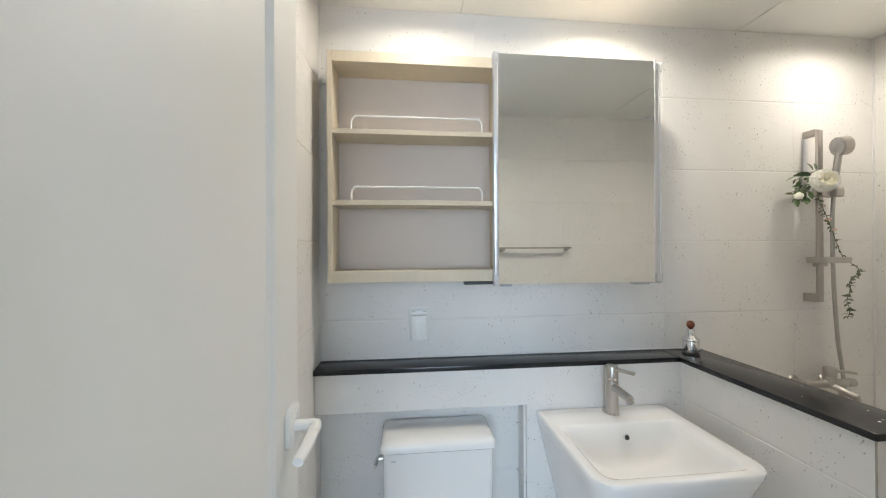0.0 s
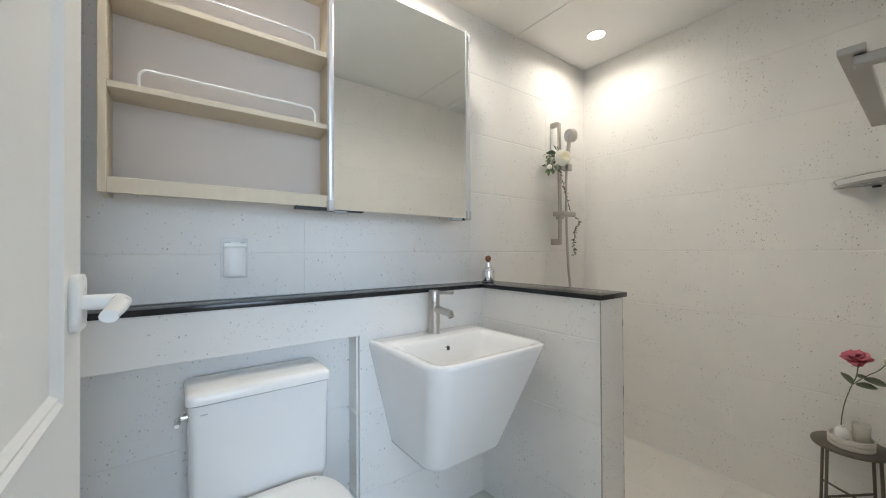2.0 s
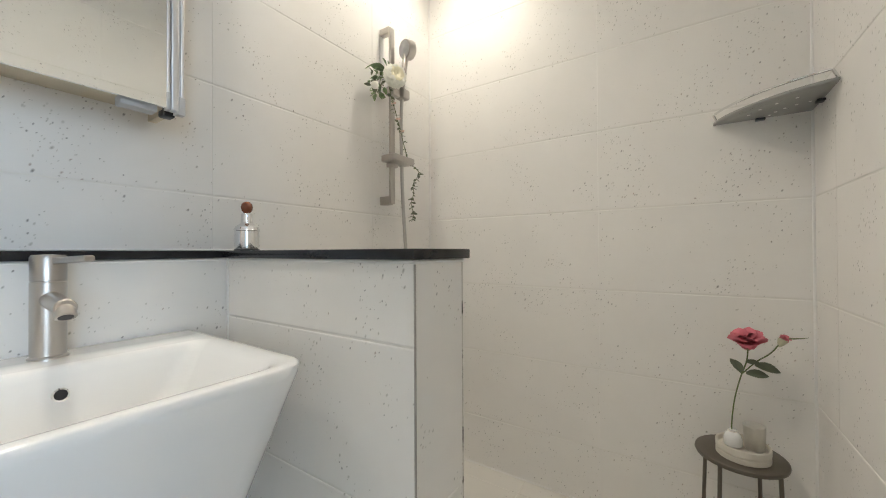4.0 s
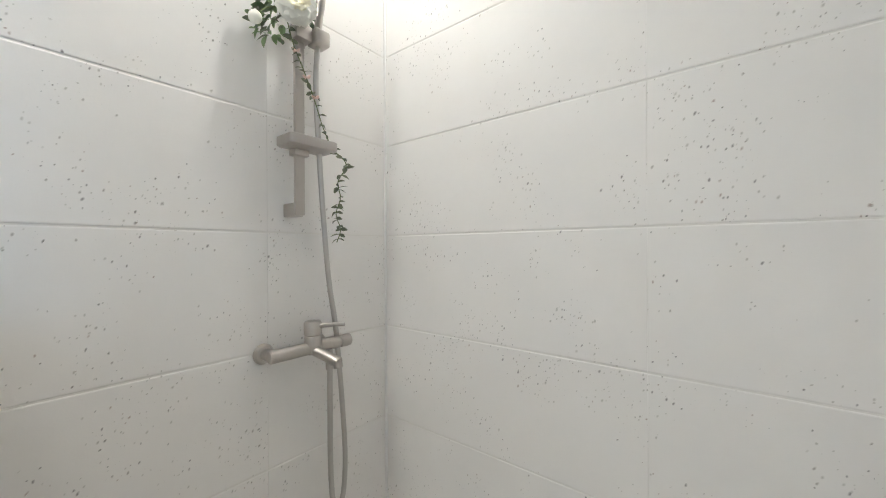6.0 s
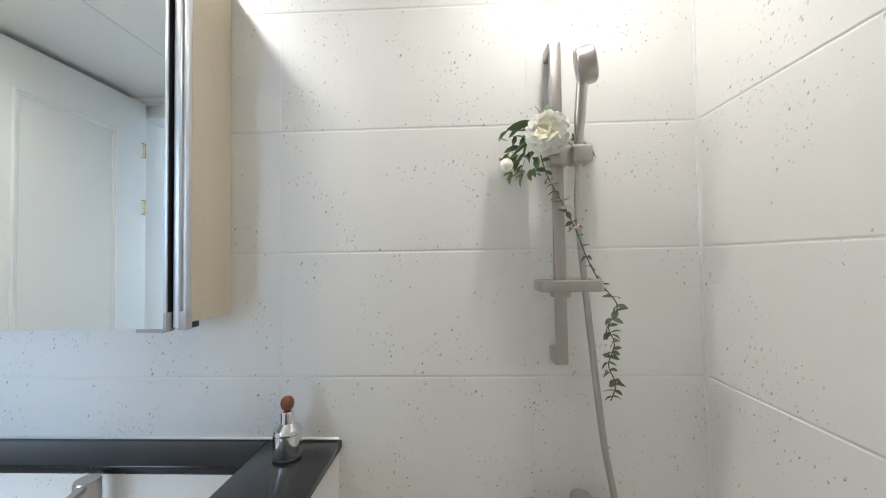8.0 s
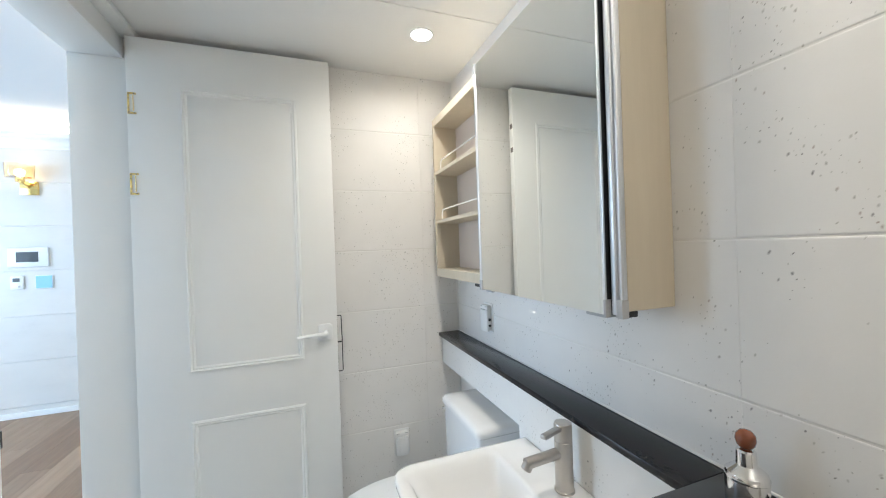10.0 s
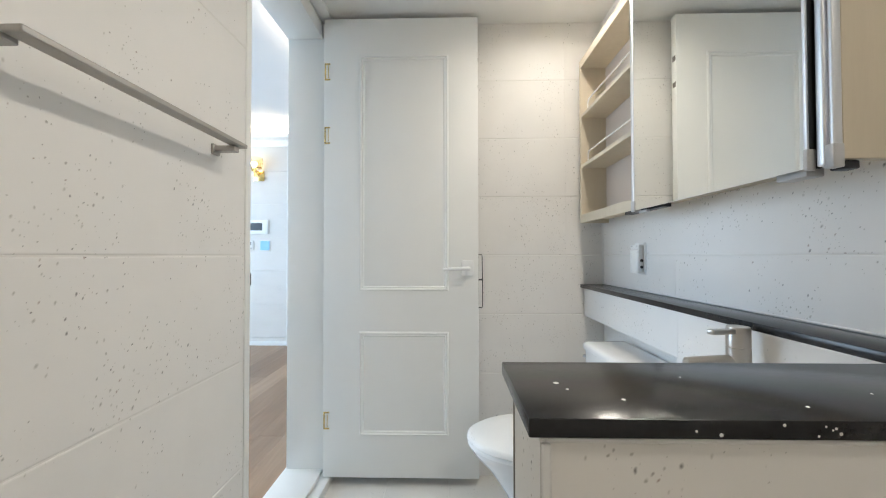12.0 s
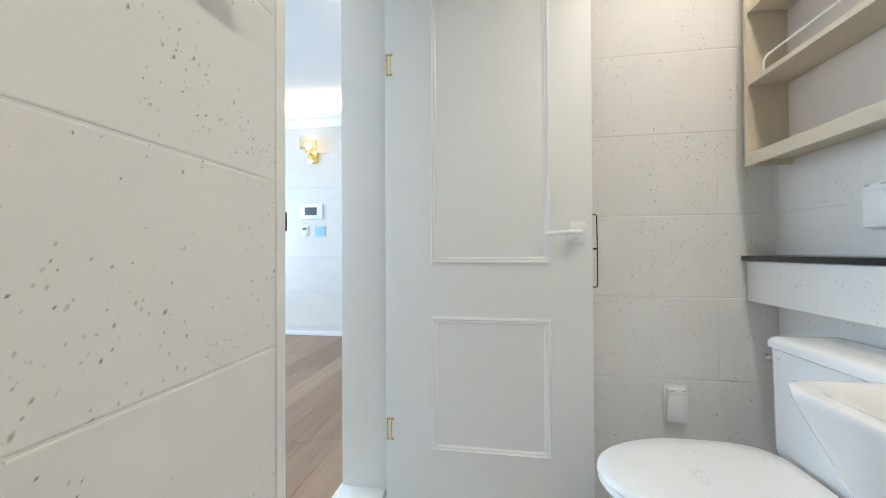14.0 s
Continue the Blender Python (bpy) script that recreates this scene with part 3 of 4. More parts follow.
for cz0, cz1 in ((1.264, 1.300), (2.050, 2.0862)):
    part("corner_cap", shape(box(0.631, -0.1668, cz0, 0.6495, -0.141, cz1, 0.002)), GREY_PLASTIC, sliding, "grey plastic corner cap")
part("track", shape(box(0.53, -0.139, 1.2655, 0.768, -0.112, 1.2765, 0.001, 1)), BLACK_PLASTIC, cabinet, "black sliding track under the cabinet")
part("roller_block", shape(box(0.655, -0.152, 1.2585, 0.70, -0.1395, 1.2665, 0.002)), GREY_PLASTIC, cabinet)
part("roller_block", shape(box(1.165, -0.150, 1.2575, 1.225, -0.118, 1.2765, 0.002)), GREY_PLASTIC, cabinet)
part("roller_block", shape(box(1.242, -0.128, 1.262, 1.265, -0.10, 1.2765, 0.003)), BLACK_PLASTIC, cabinet)

# ---- basin and its tap ----
basin = thing("wash_basin", (1.045, -0.10, 0.37), "white ceramic wall-hung basin tapering to a narrow foot", "basin")
BX0, BX1, BYF = 0.800, 1.308, -0.552


def basin_body(bm):
    def out(t):
        # t: 0 at the rim, 1 at the foot
        return rounded(BX0 + 0.098 * t, BX1 - 0.062 * t, BYF + 0.170 * t, -0.1005, 0.066, 0.006)
    loops = [(rounded(BX0 + 0.118, BX1 - 0.085, BYF + 0.20, -0.1005, 0.045, 0.006), 0.368)]
    loops += [(out(t), 0.782 - 0.402 * t) for t in (1.0, 0.97, 0.8, 0.55, 0.3, 0.1, 0.02)]
    loops += [(rounded(BX0 + 0.003, BX1 - 0.003, BYF + 0.003, -0.1015, 0.060, 0.006), 0.7885), (rounded(BX0 + 0.009, BX1 - 0.009, BYF + 0.009, -0.105, 0.056, 0.006), 0.791)]
    x0, x1, y0, y1 = BX0 + 0.030, BX1 - 0.030, BYF + 0.030, -0.228
    for d, z, r in ((-0.008, 0.7908, 0.042), (0.0, 0.7895, 0.042), (0.008, 0.785, 0.042), (0.016, 0.774, 0.043), (0.027, 0.75, 0.045), (0.040, 0.72, 0.048), (0.058, 0.693, 0.05), (0.082, 0.678, 0.045), (0.115, 0.671, 0.03), (0.15, 0.668, 0.02)):
        loops.append((rounded(x0 + d * 1.25, x1 - d * 1.25, y0 + d, y1 - d * 0.55, r, r * 0.7), z))
    loft(loops)(bm)


part("bowl", shape(basin_body), CERAMIC, basin, "", True, 75)
ov = part("overflow_ring", shape(lathe([(0.0105, 0), (0.0105, 0.003), (0.008, 0.0045), (0.008, 0.001)], (1.068, -0.2440, 0.747), (0, -1, 0.3), 20)), CHROME, basin, "small chrome overflow ring")
part("overflow_hole", shape(rod((1.068, -0.240, 0.746), (1.068, -0.2468, 0.7479), 0.0082, seg=16)), BLACK_PLASTIC, ov)
drain = part("drain", shape(lathe([(0.032, 0), (0.032, 0.003), (0.026, 0.005), (0.024, 0.003), (0.0, 0.006)], (1.05, -0.39, 0.668))), CHROME, basin, "round chrome drain")

TPX, TY = 1.070, -0.153
tap = thing("basin_tap", (TPX, TY, 0.79), "brushed nickel single-lever basin tap on the ceramic deck", "tap")
part("body", shape(lathe([(0.0255, 0), (0.0255, 0.004), (0.0225, 0.006), (0.0225, 0.128), (0.0215, 0.129), (0.0215, 0.1305), (0.0225, 0.1315), (0.0225, 0.169), (0.0205, 0.174), (0.0, 0.1755)], (TPX, TY, 0.7905), seg=36)), STEEL, tap)
part("spout", shape(rod((TPX, TY - 0.010, 0.890), (TPX, -0.266, 0.8835), 0.0138, bev=0.002, seg=24)), STEEL, tap)
nozzle = part("aerator", shape(lathe([(0.0115, -0.006), (0.0132, 0.004), (0.0132, 0.013), (0.0115, 0.0145), (0.0095, 0.0135), (0.0, 0.0130)], (TPX, -0.2585, 0.881), (0, -0.62, -1), 24)), STEEL, tap, "angled round outlet")
part("outlet_hole", shape(lathe([(0.0092, 0.0128), (0.0090, 0.0142), (0.0, 0.0143)], (TPX, -0.2585, 0.881), (0, -0.62, -1), 20)), BLACK_PLASTIC, nozzle)
lever_bm = shape(box(-0.0085, -0.090, -0.0055, 0.0085, 0.004, 0.0055, 0.003))
lever_bm.transform(Matrix.Translation((TPX, TY, 0.954)) @ Matrix.Rotation(radians(22), 4, "Z") @ Matrix.Rotation(radians(-3), 4, "X"))
part("lever", lever_bm, STEEL, tap)

# ---- toilet ----
TX = 0.437
toilet = thing("toilet", (TX, -0.35, 0.0), "white ceramic toilet with a closed lid and a square cistern", "toilet")


def egg(w, yf, yb, n=48, sq=0.80):
    """A toilet outline: round front at yf, squarer back at yb."""
    out = []
    for i in range(n):
        a = 2 * math.pi * i / n - math.pi / 2
        c, s = math.cos(a), math.sin(a)
        e = sq if s > 0 else 1.0
        x = math.copysign(abs(c) ** e, c) * w / 2
        ym = yb - (yb - yf) * 0.42
        y = ym + (abs(s) ** (0.55 if s > 0 else 1.0)) * math.copysign((yb - ym) if s > 0 else (ym - yf), s)
        out.append((TX + x, y))
    return out


part("bowl", shape(loft([(egg(0.20, -0.535, -0.08), 0.0), (egg(0.20, -0.535, -0.08), 0.02), (egg(0.215, -0.53, -0.08), 0.10), (egg(0.25, -0.565, -0.08), 0.20), (egg(0.315, -0.635, -0.08), 0.30),
                         (egg(0.352, -0.690, -0.08), 0.355), (egg(0.362, -0.703, -0.08), 0.378), (egg(0.355, -0.697, -0.085), 0.385)])), CERAMIC, toilet, "", True, 60)
part("seat", shape(loft([(egg(0.362, -0.704, -0.212, sq=0.5), 0.386), (egg(0.372, -0.711, -0.208, sq=0.5), 0.389), (egg(0.372, -0.711, -0.208, sq=0.5), 0.400), (egg(0.366, -0.706, -0.21, sq=0.5), 0.403)])), PLASTIC_WHITE, toilet, "", True, 60)
part("lid", shape(loft([(egg(0.368, -0.707, -0.206, sq=0.5), 0.4045), (egg(0.378, -0.715, -0.2, sq=0.5), 0.408), (egg(0.376, -0.713, -0.2, sq=0.5), 0.420), (egg(0.360, -0.700, -0.206, sq=0.5), 0.4275), (egg(0.27, -0.62, -0.25, sq=0.5), 0.431), (egg(0.10, -0.50, -0.33, sq=0.5), 0.432)])), PLASTIC_WHITE, toilet, "", True, 60)
part("cistern", shape(loft([(rounded(TX - 0.192, TX + 0.172, -0.172, -0.008, 0.022, 0.01), 0.384), (rounded(TX - 0.192, TX + 0.182, -0.184, -0.006, 0.022, 0.01), 0.42), (rounded(TX - 0.196, TX + 0.186, -0.188, -0.005, 0.022, 0.01), 0.705)])), CERAMIC, toilet, "", True, 50)
part("cistern_lid", shape(loft([(rounded(TX - 0.198, TX + 0.188, -0.190, -0.004, 0.023, 0.01), 0.7065), (rounded(TX - 0.203, TX + 0.193, -0.196, -0.003, 0.024, 0.01), 0.711), (rounded(TX - 0.203, TX + 0.193, -0.196, -0.003, 0.024, 0.01), 0.725), (rounded(TX - 0.2005, TX + 0.1905, -0.1935, -0.004, 0.024, 0.01), 0.733),
                                (rounded(TX - 0.194, TX + 0.184, -0.187, -0.007, 0.022, 0.01), 0.739), (rounded(TX - 0.183, TX + 0.173, -0.176, -0.014, 0.018, 0.01), 0.7425), (rounded(TX - 0.15, TX + 0.14, -0.143, -0.04, 0.014, 0.01), 0.744)])), CERAMIC, toilet, "", True, 50)
part("flush_lever", shape(rod((TX - 0.193, -0.135, 0.668), (TX - 0.215, -0.135, 0.668), 0.011, bev=0.002), sweep([(TX - 0.213, -0.131, 0.668), (TX - 0.219, -0.15, 0.668), (TX - 0.220, -0.185, 0.666)], [0.007, 0.008, 0.006], 10)), CHROME, toilet, "metal flush lever on the cistern's side")
part("maker_mark", shape(box(TX - 0.168, -0.1890, 0.680, TX - 0.152, -0.1870, 0.6835)), GREY_PLASTIC, toilet, "", False)

# ---- covered sockets ----


def socket(m, label):
    """A white splash-proof socket: plate, box and a raised flap, facing -y at the pose m."""
    s = thing("wall_socket", m.translation, label, "socket")
    bowed = [(0.034 * math.sin(radians(k)), -0.0245 - 0.0125 * math.cos(radians(k))) for k in range(-90, 91, 15)] + [(0.034, -0.022), (-0.034, -0.022)]
    made = [("plate", box(-0.040, -0.006, -0.064, 0.040, 0.0, 0.064, 0.003), PLASTIC_WHITE), ("outlet_box", box(-0.029, -0.0215, -0.052, 0.029, -0.005, 0.056, 0.004), PLASTIC_WHITE),
            ("flap", prism(bowed, -0.058, 0.036, 0.0015), PLASTIC_WHITE), ("flap_hinge", box(-0.034, -0.028, 0.0365, 0.034, -0.0215, 0.056, 0.003), PLASTIC_WHITE),
            ("hinge_slot", box(-0.028, -0.0288, 0.049, -0.014, -0.0275, 0.052), GREY_PLASTIC), ("hinge_slot", box(0.014, -0.0288, 0.049, 0.028, -0.0275, 0.052), GREY_PLASTIC),
            ("outlet_hole", rod((0.0285, -0.0135, -0.008), (0.0302, -0.0135, -0.008), 0.0065, seg=12), BLACK_PLASTIC), ("outlet_hole", rod((0.0285, -0.0135, -0.034), (0.0302, -0.0135, -0.034), 0.006, seg=12), BLACK_PLASTIC)]
    for nm, b, mt in made:
        bm = shape(b)
        bm.transform(m)
        part(nm, bm, mt, s)


socket(pose(0.372, 0, 1.105), "white splash-proof socket above the granite ledge")
socket(pose(0, -0.34, 0.437, 0, 0, 90), "white splash-proof socket low on the wall by the toilet")

# ---- towel bar ----
bar = thing("towel_bar", (1.18, WY, 1.40), "flat satin steel towel bar on the tiled wall", "towel bar")
part("bar", shape(box(0.957, -1.326, 1.394, 1.452, -1.298, 1.404, 0.0015, 1)), STEEL_SATIN, bar)
for ex, ez in ((0.970, 1.380), (1.430, 1.3875)):
    part("bracket", shape(box(ex, WY - 0.0005, ez, ex + 0.022, -1.3265 if ez > 1.385 else -1.312, ez + 0.0135, 0.0015, 1), box(ex - 0.002, WY - 0.0005, ez - 0.008, ex + 0.024, WY + 0.008, ez + 0.018, 0.0015, 1)), STEEL_SATIN, bar)

# ---- shower ----
RX = 2.055
rail = thing("shower_rail", (RX, 0, 1.16), "brushed nickel shower rail with hand shower and soap dish", "shower")
part("rail_bar", shape(box(RX - 0.013, -0.062, 1.163, RX + 0.013, -0.050, 1.885, 0.003)), STEEL, rail)
part("top_mount", shape(box(RX - 0.013, -0.0515, 1.865, RX + 0.013, -0.0005, 1.892, 0.003)), STEEL, rail)
part("rail_spacer", shape(box(RX - 0.013, -0.0495, 1.70, RX + 0.013, -0.006, 1.715, 0.002)), STEEL, rail)
part("wall_plate", shape(box(RX - 0.013, -0.006, 1.70, RX + 0.013, -0.0005, 1.8645, 0.002)), ALUMINIUM, rail, "pale satin wall plate")
part("bottom_mount", shape(box(RX - 0.014, -0.0515, 1.16, RX + 0.014, -0.0005, 1.195, 0.003)), STEEL, rail)
part("soap_dish", shape(loft([(rounded(2.000, 2.128, -0.118, -0.045, 0.012, 0.012), 1.328), (rounded(1.998, 2.130, -0.120, -0.043, 0.013, 0.013), 1.331), (rounded(1.998, 2.130, -0.120, -0.043, 0.013, 0.013), 1.350), (rounded(2.001, 2.127, -0.117, -0.046, 0.011, 0.011), 1.352),
                              (rounded(2.005, 2.123, -0.113, -0.050, 0.009, 0.009), 1.350), (rounded(2.008, 2.120, -0.110, -0.053, 0.009, 0.009), 1.338)]), box(RX - 0.02, -0.072, 1.312, RX + 0.02, -0.042, 1.329, 0.003)), STEEL, rail)
part("holder", shape(box(RX - 0.022, -0.085, 1.602, RX + 0.022, -0.044, 1.640, 0.004), rod((RX + 0.02, -0.068, 1.621), (RX + 0.035, -0.074, 1.621), 0.013, bev=0.002), box(RX + 0.021, -0.101, 1.600, RX + 0.065, -0.056, 1.640, 0.007, 3)), STEEL, rail)
hand = part("hand_shower", shape(sweep(smooth_line([(2.094, -0.076, 1.60), (2.096, -0.081, 1.66), (2.101, -0.087, 1.74), (2.104, -0.092, 1.79)], 4), [0.010] * 6 + [0.012] * 7, 14)), STEEL, rail)
FACE = Vector((-0.94, 0.26, -0.16)).normalized()
part("shower_head", shape(lathe([(0.016, -0.026), (0.034, -0.0245), (0.0378, -0.022), (0.0390, -0.018), (0.0390, 0.010), (0.0365, 0.013)], (2.104, -0.096, 1.808), FACE, 28)), STEEL, hand)
part("spray_face", shape(lathe([(0.034, 0.011), (0.0335, 0.0145), (0.012, 0.015), (0.010, 0.0165), (0.0, 0.0168)], (2.104, -0.096, 1.808), FACE, 28)), GREY_PLASTIC, hand, "grey spray plate")
hose_pts = smooth_line([(2.096, -0.076, 1.60), (2.092, -0.074, 1.50), (2.104, -0.066, 1.36), (2.120, -0.058, 1.20), (2.140, -0.055, 1.0), (2.162, -0.055, 0.86), (2.180, -0.057, 0.66), (2.188, -0.06, 0.50),
                        (2.178, -0.065, 0.40), (2.156, -0.07, 0.37), (2.136, -0.075, 0.41), (2.128, -0.078, 0.52), (2.126, -0.08, 0.66), (2.126, -0.08, 0.765)], 8)
part("hose", shape(sweep(hose_pts, 0.0072, 10)), HOSE, rail, "ribbed metal shower hose")

mixer = thing("shower_mixer", (2.06, 0, 0.81), "brushed nickel shower mixer tap on the tiled wall", "tap")
for ix in (1.988, 2.138):
    part("flange", shape(lathe([(0.026, 0.0), (0.026, 0.003), (0.021, 0.010), (0.014, 0.012), (0.013, 0.06)], (ix, -0.0005, 0.816), (0, -1, 0), 24)), STEEL, mixer)
part("body", shape(rod((1.970, -0.066, 0.822), (2.165, -0.066, 0.822), 0.0165, bev=0.003)), STEEL, mixer)
part("knob", shape(rod((2.1655, -0.066, 0.822), (2.200, -0.066, 0.822), 0.0172, bev=0.003)), STEEL, mixer)
part("cartridge", shape(lathe([(0.020, 0), (0.022, 0.004), (0.022, 0.045), (0.0205, 0.047), (0.0225, 0.049), (0.0225, 0.078), (0.020, 0.083), (0.0, 0.084)], (2.084, -0.068, 0.808))), STEEL, mixer)
part("lever", shape(sweep([(2.09, -0.085, 0.880), (2.125, -0.102, 0.880), (2.15, -0.112, 0.877)], [0.006, 0.0055, 0.005], 10)), STEEL, mixer)
part("spout", shape(rod((2.082, -0.075, 0.818), (2.106, -0.150, 0.793), 0.0135, bev=0.002), rod((2.105, -0.143, 0.796), (2.106, -0.147, 0.780), 0.0115, bev=0.001)), STEEL, mixer)
part("hose_nut", shape(rod((2.126, -0.075, 0.812), (2.126, -0.08, 0.758), 0.0105, seg=10, bev=0.001)), STEEL, mixer)

# ---- corner shelf ----
shelf = thing("corner_shelf", (LX, WY, 1.38), "frosted glass corner shelf with a steel gallery rail", "shelf")
SHELF_GLASS = plain("frosted_grey_glass", (0.30, 0.30, 0.285), 0.3, var=0.05, coat=0.3)
arc = [(LX - 0.004 - 0.232 * math.cos(a) ** 1.3, WY + 0.004 + 0.232 * math.sin(a) ** 1.3) for a in (radians(90 * k / 16) for k in range(17))]
# the front bows out between the walls
bow = [(LX - 0.003, WY + 0.003)] + [(x, y) for x, y in arc]
part("glass_plate", shape(prism(bow, 1.370, 1.378, 0.0015)), SHELF_GLASS, shelf, "frosted glass quarter plate")
rail_pts = [(x + 0.006 * (x < LX - 0.02), y, 1.401) for x, y in arc]
part("gallery_rail", shape(sweep([(arc[0][0] + 0.012, arc[0][1], 1.378), *rail_pts[1:-1], (arc[-1][0], arc[-1][1] - 0.012, 1.378)], 0.0035, 8)), CHROME, shelf)
# white pegs paint in the light that shows through the drain holes
for k in range(9):
    rad, ang = (0.10, 0.16)[k % 2], radians(14 + 7.8 * k)
    hx, hy = LX - 0.004 - rad * math.cos(ang), WY + 0.004 + rad * math.sin(ang)
    part("drain_hole", shape(rod((hx, hy, 1.3692), (hx, hy, 1.3788), 0.0036, seg=10)), PLASTIC_WHITE, shelf)
part("clip", shape(box(LX - 0.115, WY + 0.0005, 1.363, LX - 0.09, WY + 0.018, 1.370, 0.002)), BLACK_PLASTIC, shelf)
part("clip", shape(box(LX - 0.018, WY + 0.108, 1.363, LX - 0.0005, WY + 0.132, 1.370, 0.002)), BLACK_PLASTIC, shelf)

# ---- stool with flower ----
SX, SY, SZ = 2.272, -1.182, 0.386
stool = thing("small_stool", (SX, SY, 0), "small round taupe metal stool standing in the shower corner", "stool")
part("seat", shape(lathe([(0.096, -0.017), (0.106, -0.014), (0.108, -0.008), (0.1065, -0.003), (0.102, 0.0), (0.0, 0.0)], (SX, SY, SZ), seg=36)), BRONZE, stool)
for k in range(4):
    a = radians(45 + 90 * k + 12)
    p, q = Vector((SX + 0.094 * math.cos(a), SY + 0.094 * math.sin(a), SZ - 0.015)), Vector((SX + 0.108 * math.cos(a), SY + 0.108 * math.sin(a), 0.0))
    part("leg", shape(rod(p, q, 0.0052, 0.005, seg=10)), BRONZE, stool)
for k in range(2):
    a = radians(45 + 90 * k + 12)
    p, q = Vector((SX + 0.101 * math.cos(a), SY + 0.101 * math.sin(a), 0.19)), Vector((SX - 0.101 * math.cos(a), SY - 0.101 * math.sin(a), 0.19))
    part("brace", shape(rod(p, q + Vector((0, 0, 0.0)), 0.0045, seg=8)), BRONZE, stool)

plate = thing("vase_tray", (SX - 0.022, SY - 0.004, SZ), "round cream stoneware tray on the small stool", "tray")
PX, PY = SX - 0.022, SY - 0.004
part("tray", shape(lathe([(0.058, 0), (0.062, 0.002), (0.062, 0.014), (0.057, 0.017), (0.057, 0.019), (0.0625, 0.021), (0.0625, 0.036), (0.060, 0.038), (0.057, 0.036), (0.055, 0.024), (0.0, 0.022)], (PX, PY, SZ + 0.0005), seg=36)), PLATE, plate)
tumbler = thing("glass_tumbler", (PX + 0.005, PY - 0.024, SZ + 0.024), "small frosted glass tumbler on the tray", "glass")
part("tumbler", shape(lathe([(0.020, 0), (0.022, 0.002), (0.0255, 0.066), (0.0245, 0.067), (0.0215, 0.006), (0.0, 0.005)], (PX + 0.006, PY - 0.026, SZ + 0.0235))), GLASS_FROST, tumbler)
vase = thing("bud_vase", (PX, PY + 0.024, SZ + 0.024), "small white ceramic bud vase on the tray", "vase")
part("vase", shape(lathe([(0.016, 0), (0.021, 0.005), (0.022, 0.022), (0.018, 0.034), (0.012, 0.041), (0.008, 0.043), (0.0105, 0.048), (0.0085, 0.049), (0.006, 0.040), (0.0, 0.036)], (PX - 0.002, PY + 0.022, SZ + 0.0235))), CERAMIC, vase)
part("neck_ring", shape(lathe([(0.0095, 0), (0.0105, 0.002), (0.0095, 0.004)], (PX - 0.002, PY + 0.022, SZ + 0.063), seg=16)), PLATE, vase)


def petal_mesh(key, length, width, cup, material):
    """A petal along +z that cups towards +x, with a wavy lip."""
    bm = bmesh.new()
    rng = random.Random(key)
    grid = []
    for i in range(6):
        t = i / 5
        w = width * (0.25 + 0.75 * math.sin(math.pi * min(0.95, 0.12 + 0.72 * t)))
        row = []
        for j in range(5):
            s = j / 2 - 1
            x = cup * (t * (1 - t) * 1.6 - 0.55 * t ** 3) + 0.3 * cup * s * s * (1 - 0.5 * t)
            row.append(bm.verts.new((x + (rng.uniform(-0.09, 0.09) * length if i == 5 else 0), s * w / 2, length * t * (1 - 0.10 * s * s) + (rng.uniform(-0.05, 0.03) * length if i == 5 else 0))))
        grid.append(row)
    for a, b in zip(grid, grid[1:]):
        for j in range(4):
            bm.faces.new((a[j], a[j + 1], b[j + 1], b[j]))
    return mesh_of("petal", bm, material)


def blossom(parent, at, axis, rings, material, seed):
    """Petals in whorls round an axis: rings of (count, length, width, opening in degrees, cup)."""
    rng = random.Random(seed)
    d = Vector(axis).normalized()
    base = Matrix.Translation(at) @ d.to_track_quat("Z", "Y").to_matrix().to_4x4()
    for r, (count, length, width, lean, cup) in enumerate(rings):
        mes = [petal_mesh(seed * 100 + r * 10 + k, length, width, cup, material) for k in range(2)]
        for k in range(count):
            m = base @ Matrix.Rotation(2 * math.pi * (k + 0.37 * r) / count + rng.uniform(-0.15, 0.15), 4, "Z") @ Matrix.Rotation(radians(lean + rng.uniform(-8, 8)), 4, "Y") @ Matrix.Rotation(math.pi, 4, "Z")
            put("petal", mes[k % 2], parent, m)


rose = thing("pink_flower", (PX - 0.002, PY + 0.022, SZ + 0.06), "artificial dusty-pink flower on a bent stem in the bud vase", "flower")
HX, HYF, HZF = 2.285, -1.204, SZ + 0.304   # flower head
stem_pts = smooth_line([(PX - 0.002, PY + 0.022, SZ + 0.03), (PX + 0.002, PY + 0.024, SZ + 0.08), (PX + 0.014, PY + 0.016, SZ + 0.15), (HX - 0.006, HYF + 0.018, SZ + 0.215), (HX - 0.001, HYF + 0.004, SZ + 0.26), (HX, HYF, HZF)], 5)
part("stem", shape(sweep(stem_pts, 0.0018, 8)), STEM, rose)
twig_pts = smooth_line([(HX - 0.005, HYF + 0.014, SZ + 0.225), (HX + 0.001, HYF - 0.018, SZ + 0.262), (HX + 0.001, HYF - 0.050, SZ + 0.292), (HX, HYF - 0.070, SZ + 0.325)], 5)
part("side_stem", shape(sweep(twig_pts, 0.0017, 8)), STEM, rose)
part("thin_twig", shape(sweep([(HX, HYF - 0.074, SZ + 0.335), (HX - 0.002, HYF - 0.098, SZ + 0.338), (HX - 0.004, HYF - 0.123, SZ + 0.343)], [0.0016, 0.0022, 0.0006], 6)), STEM, rose)
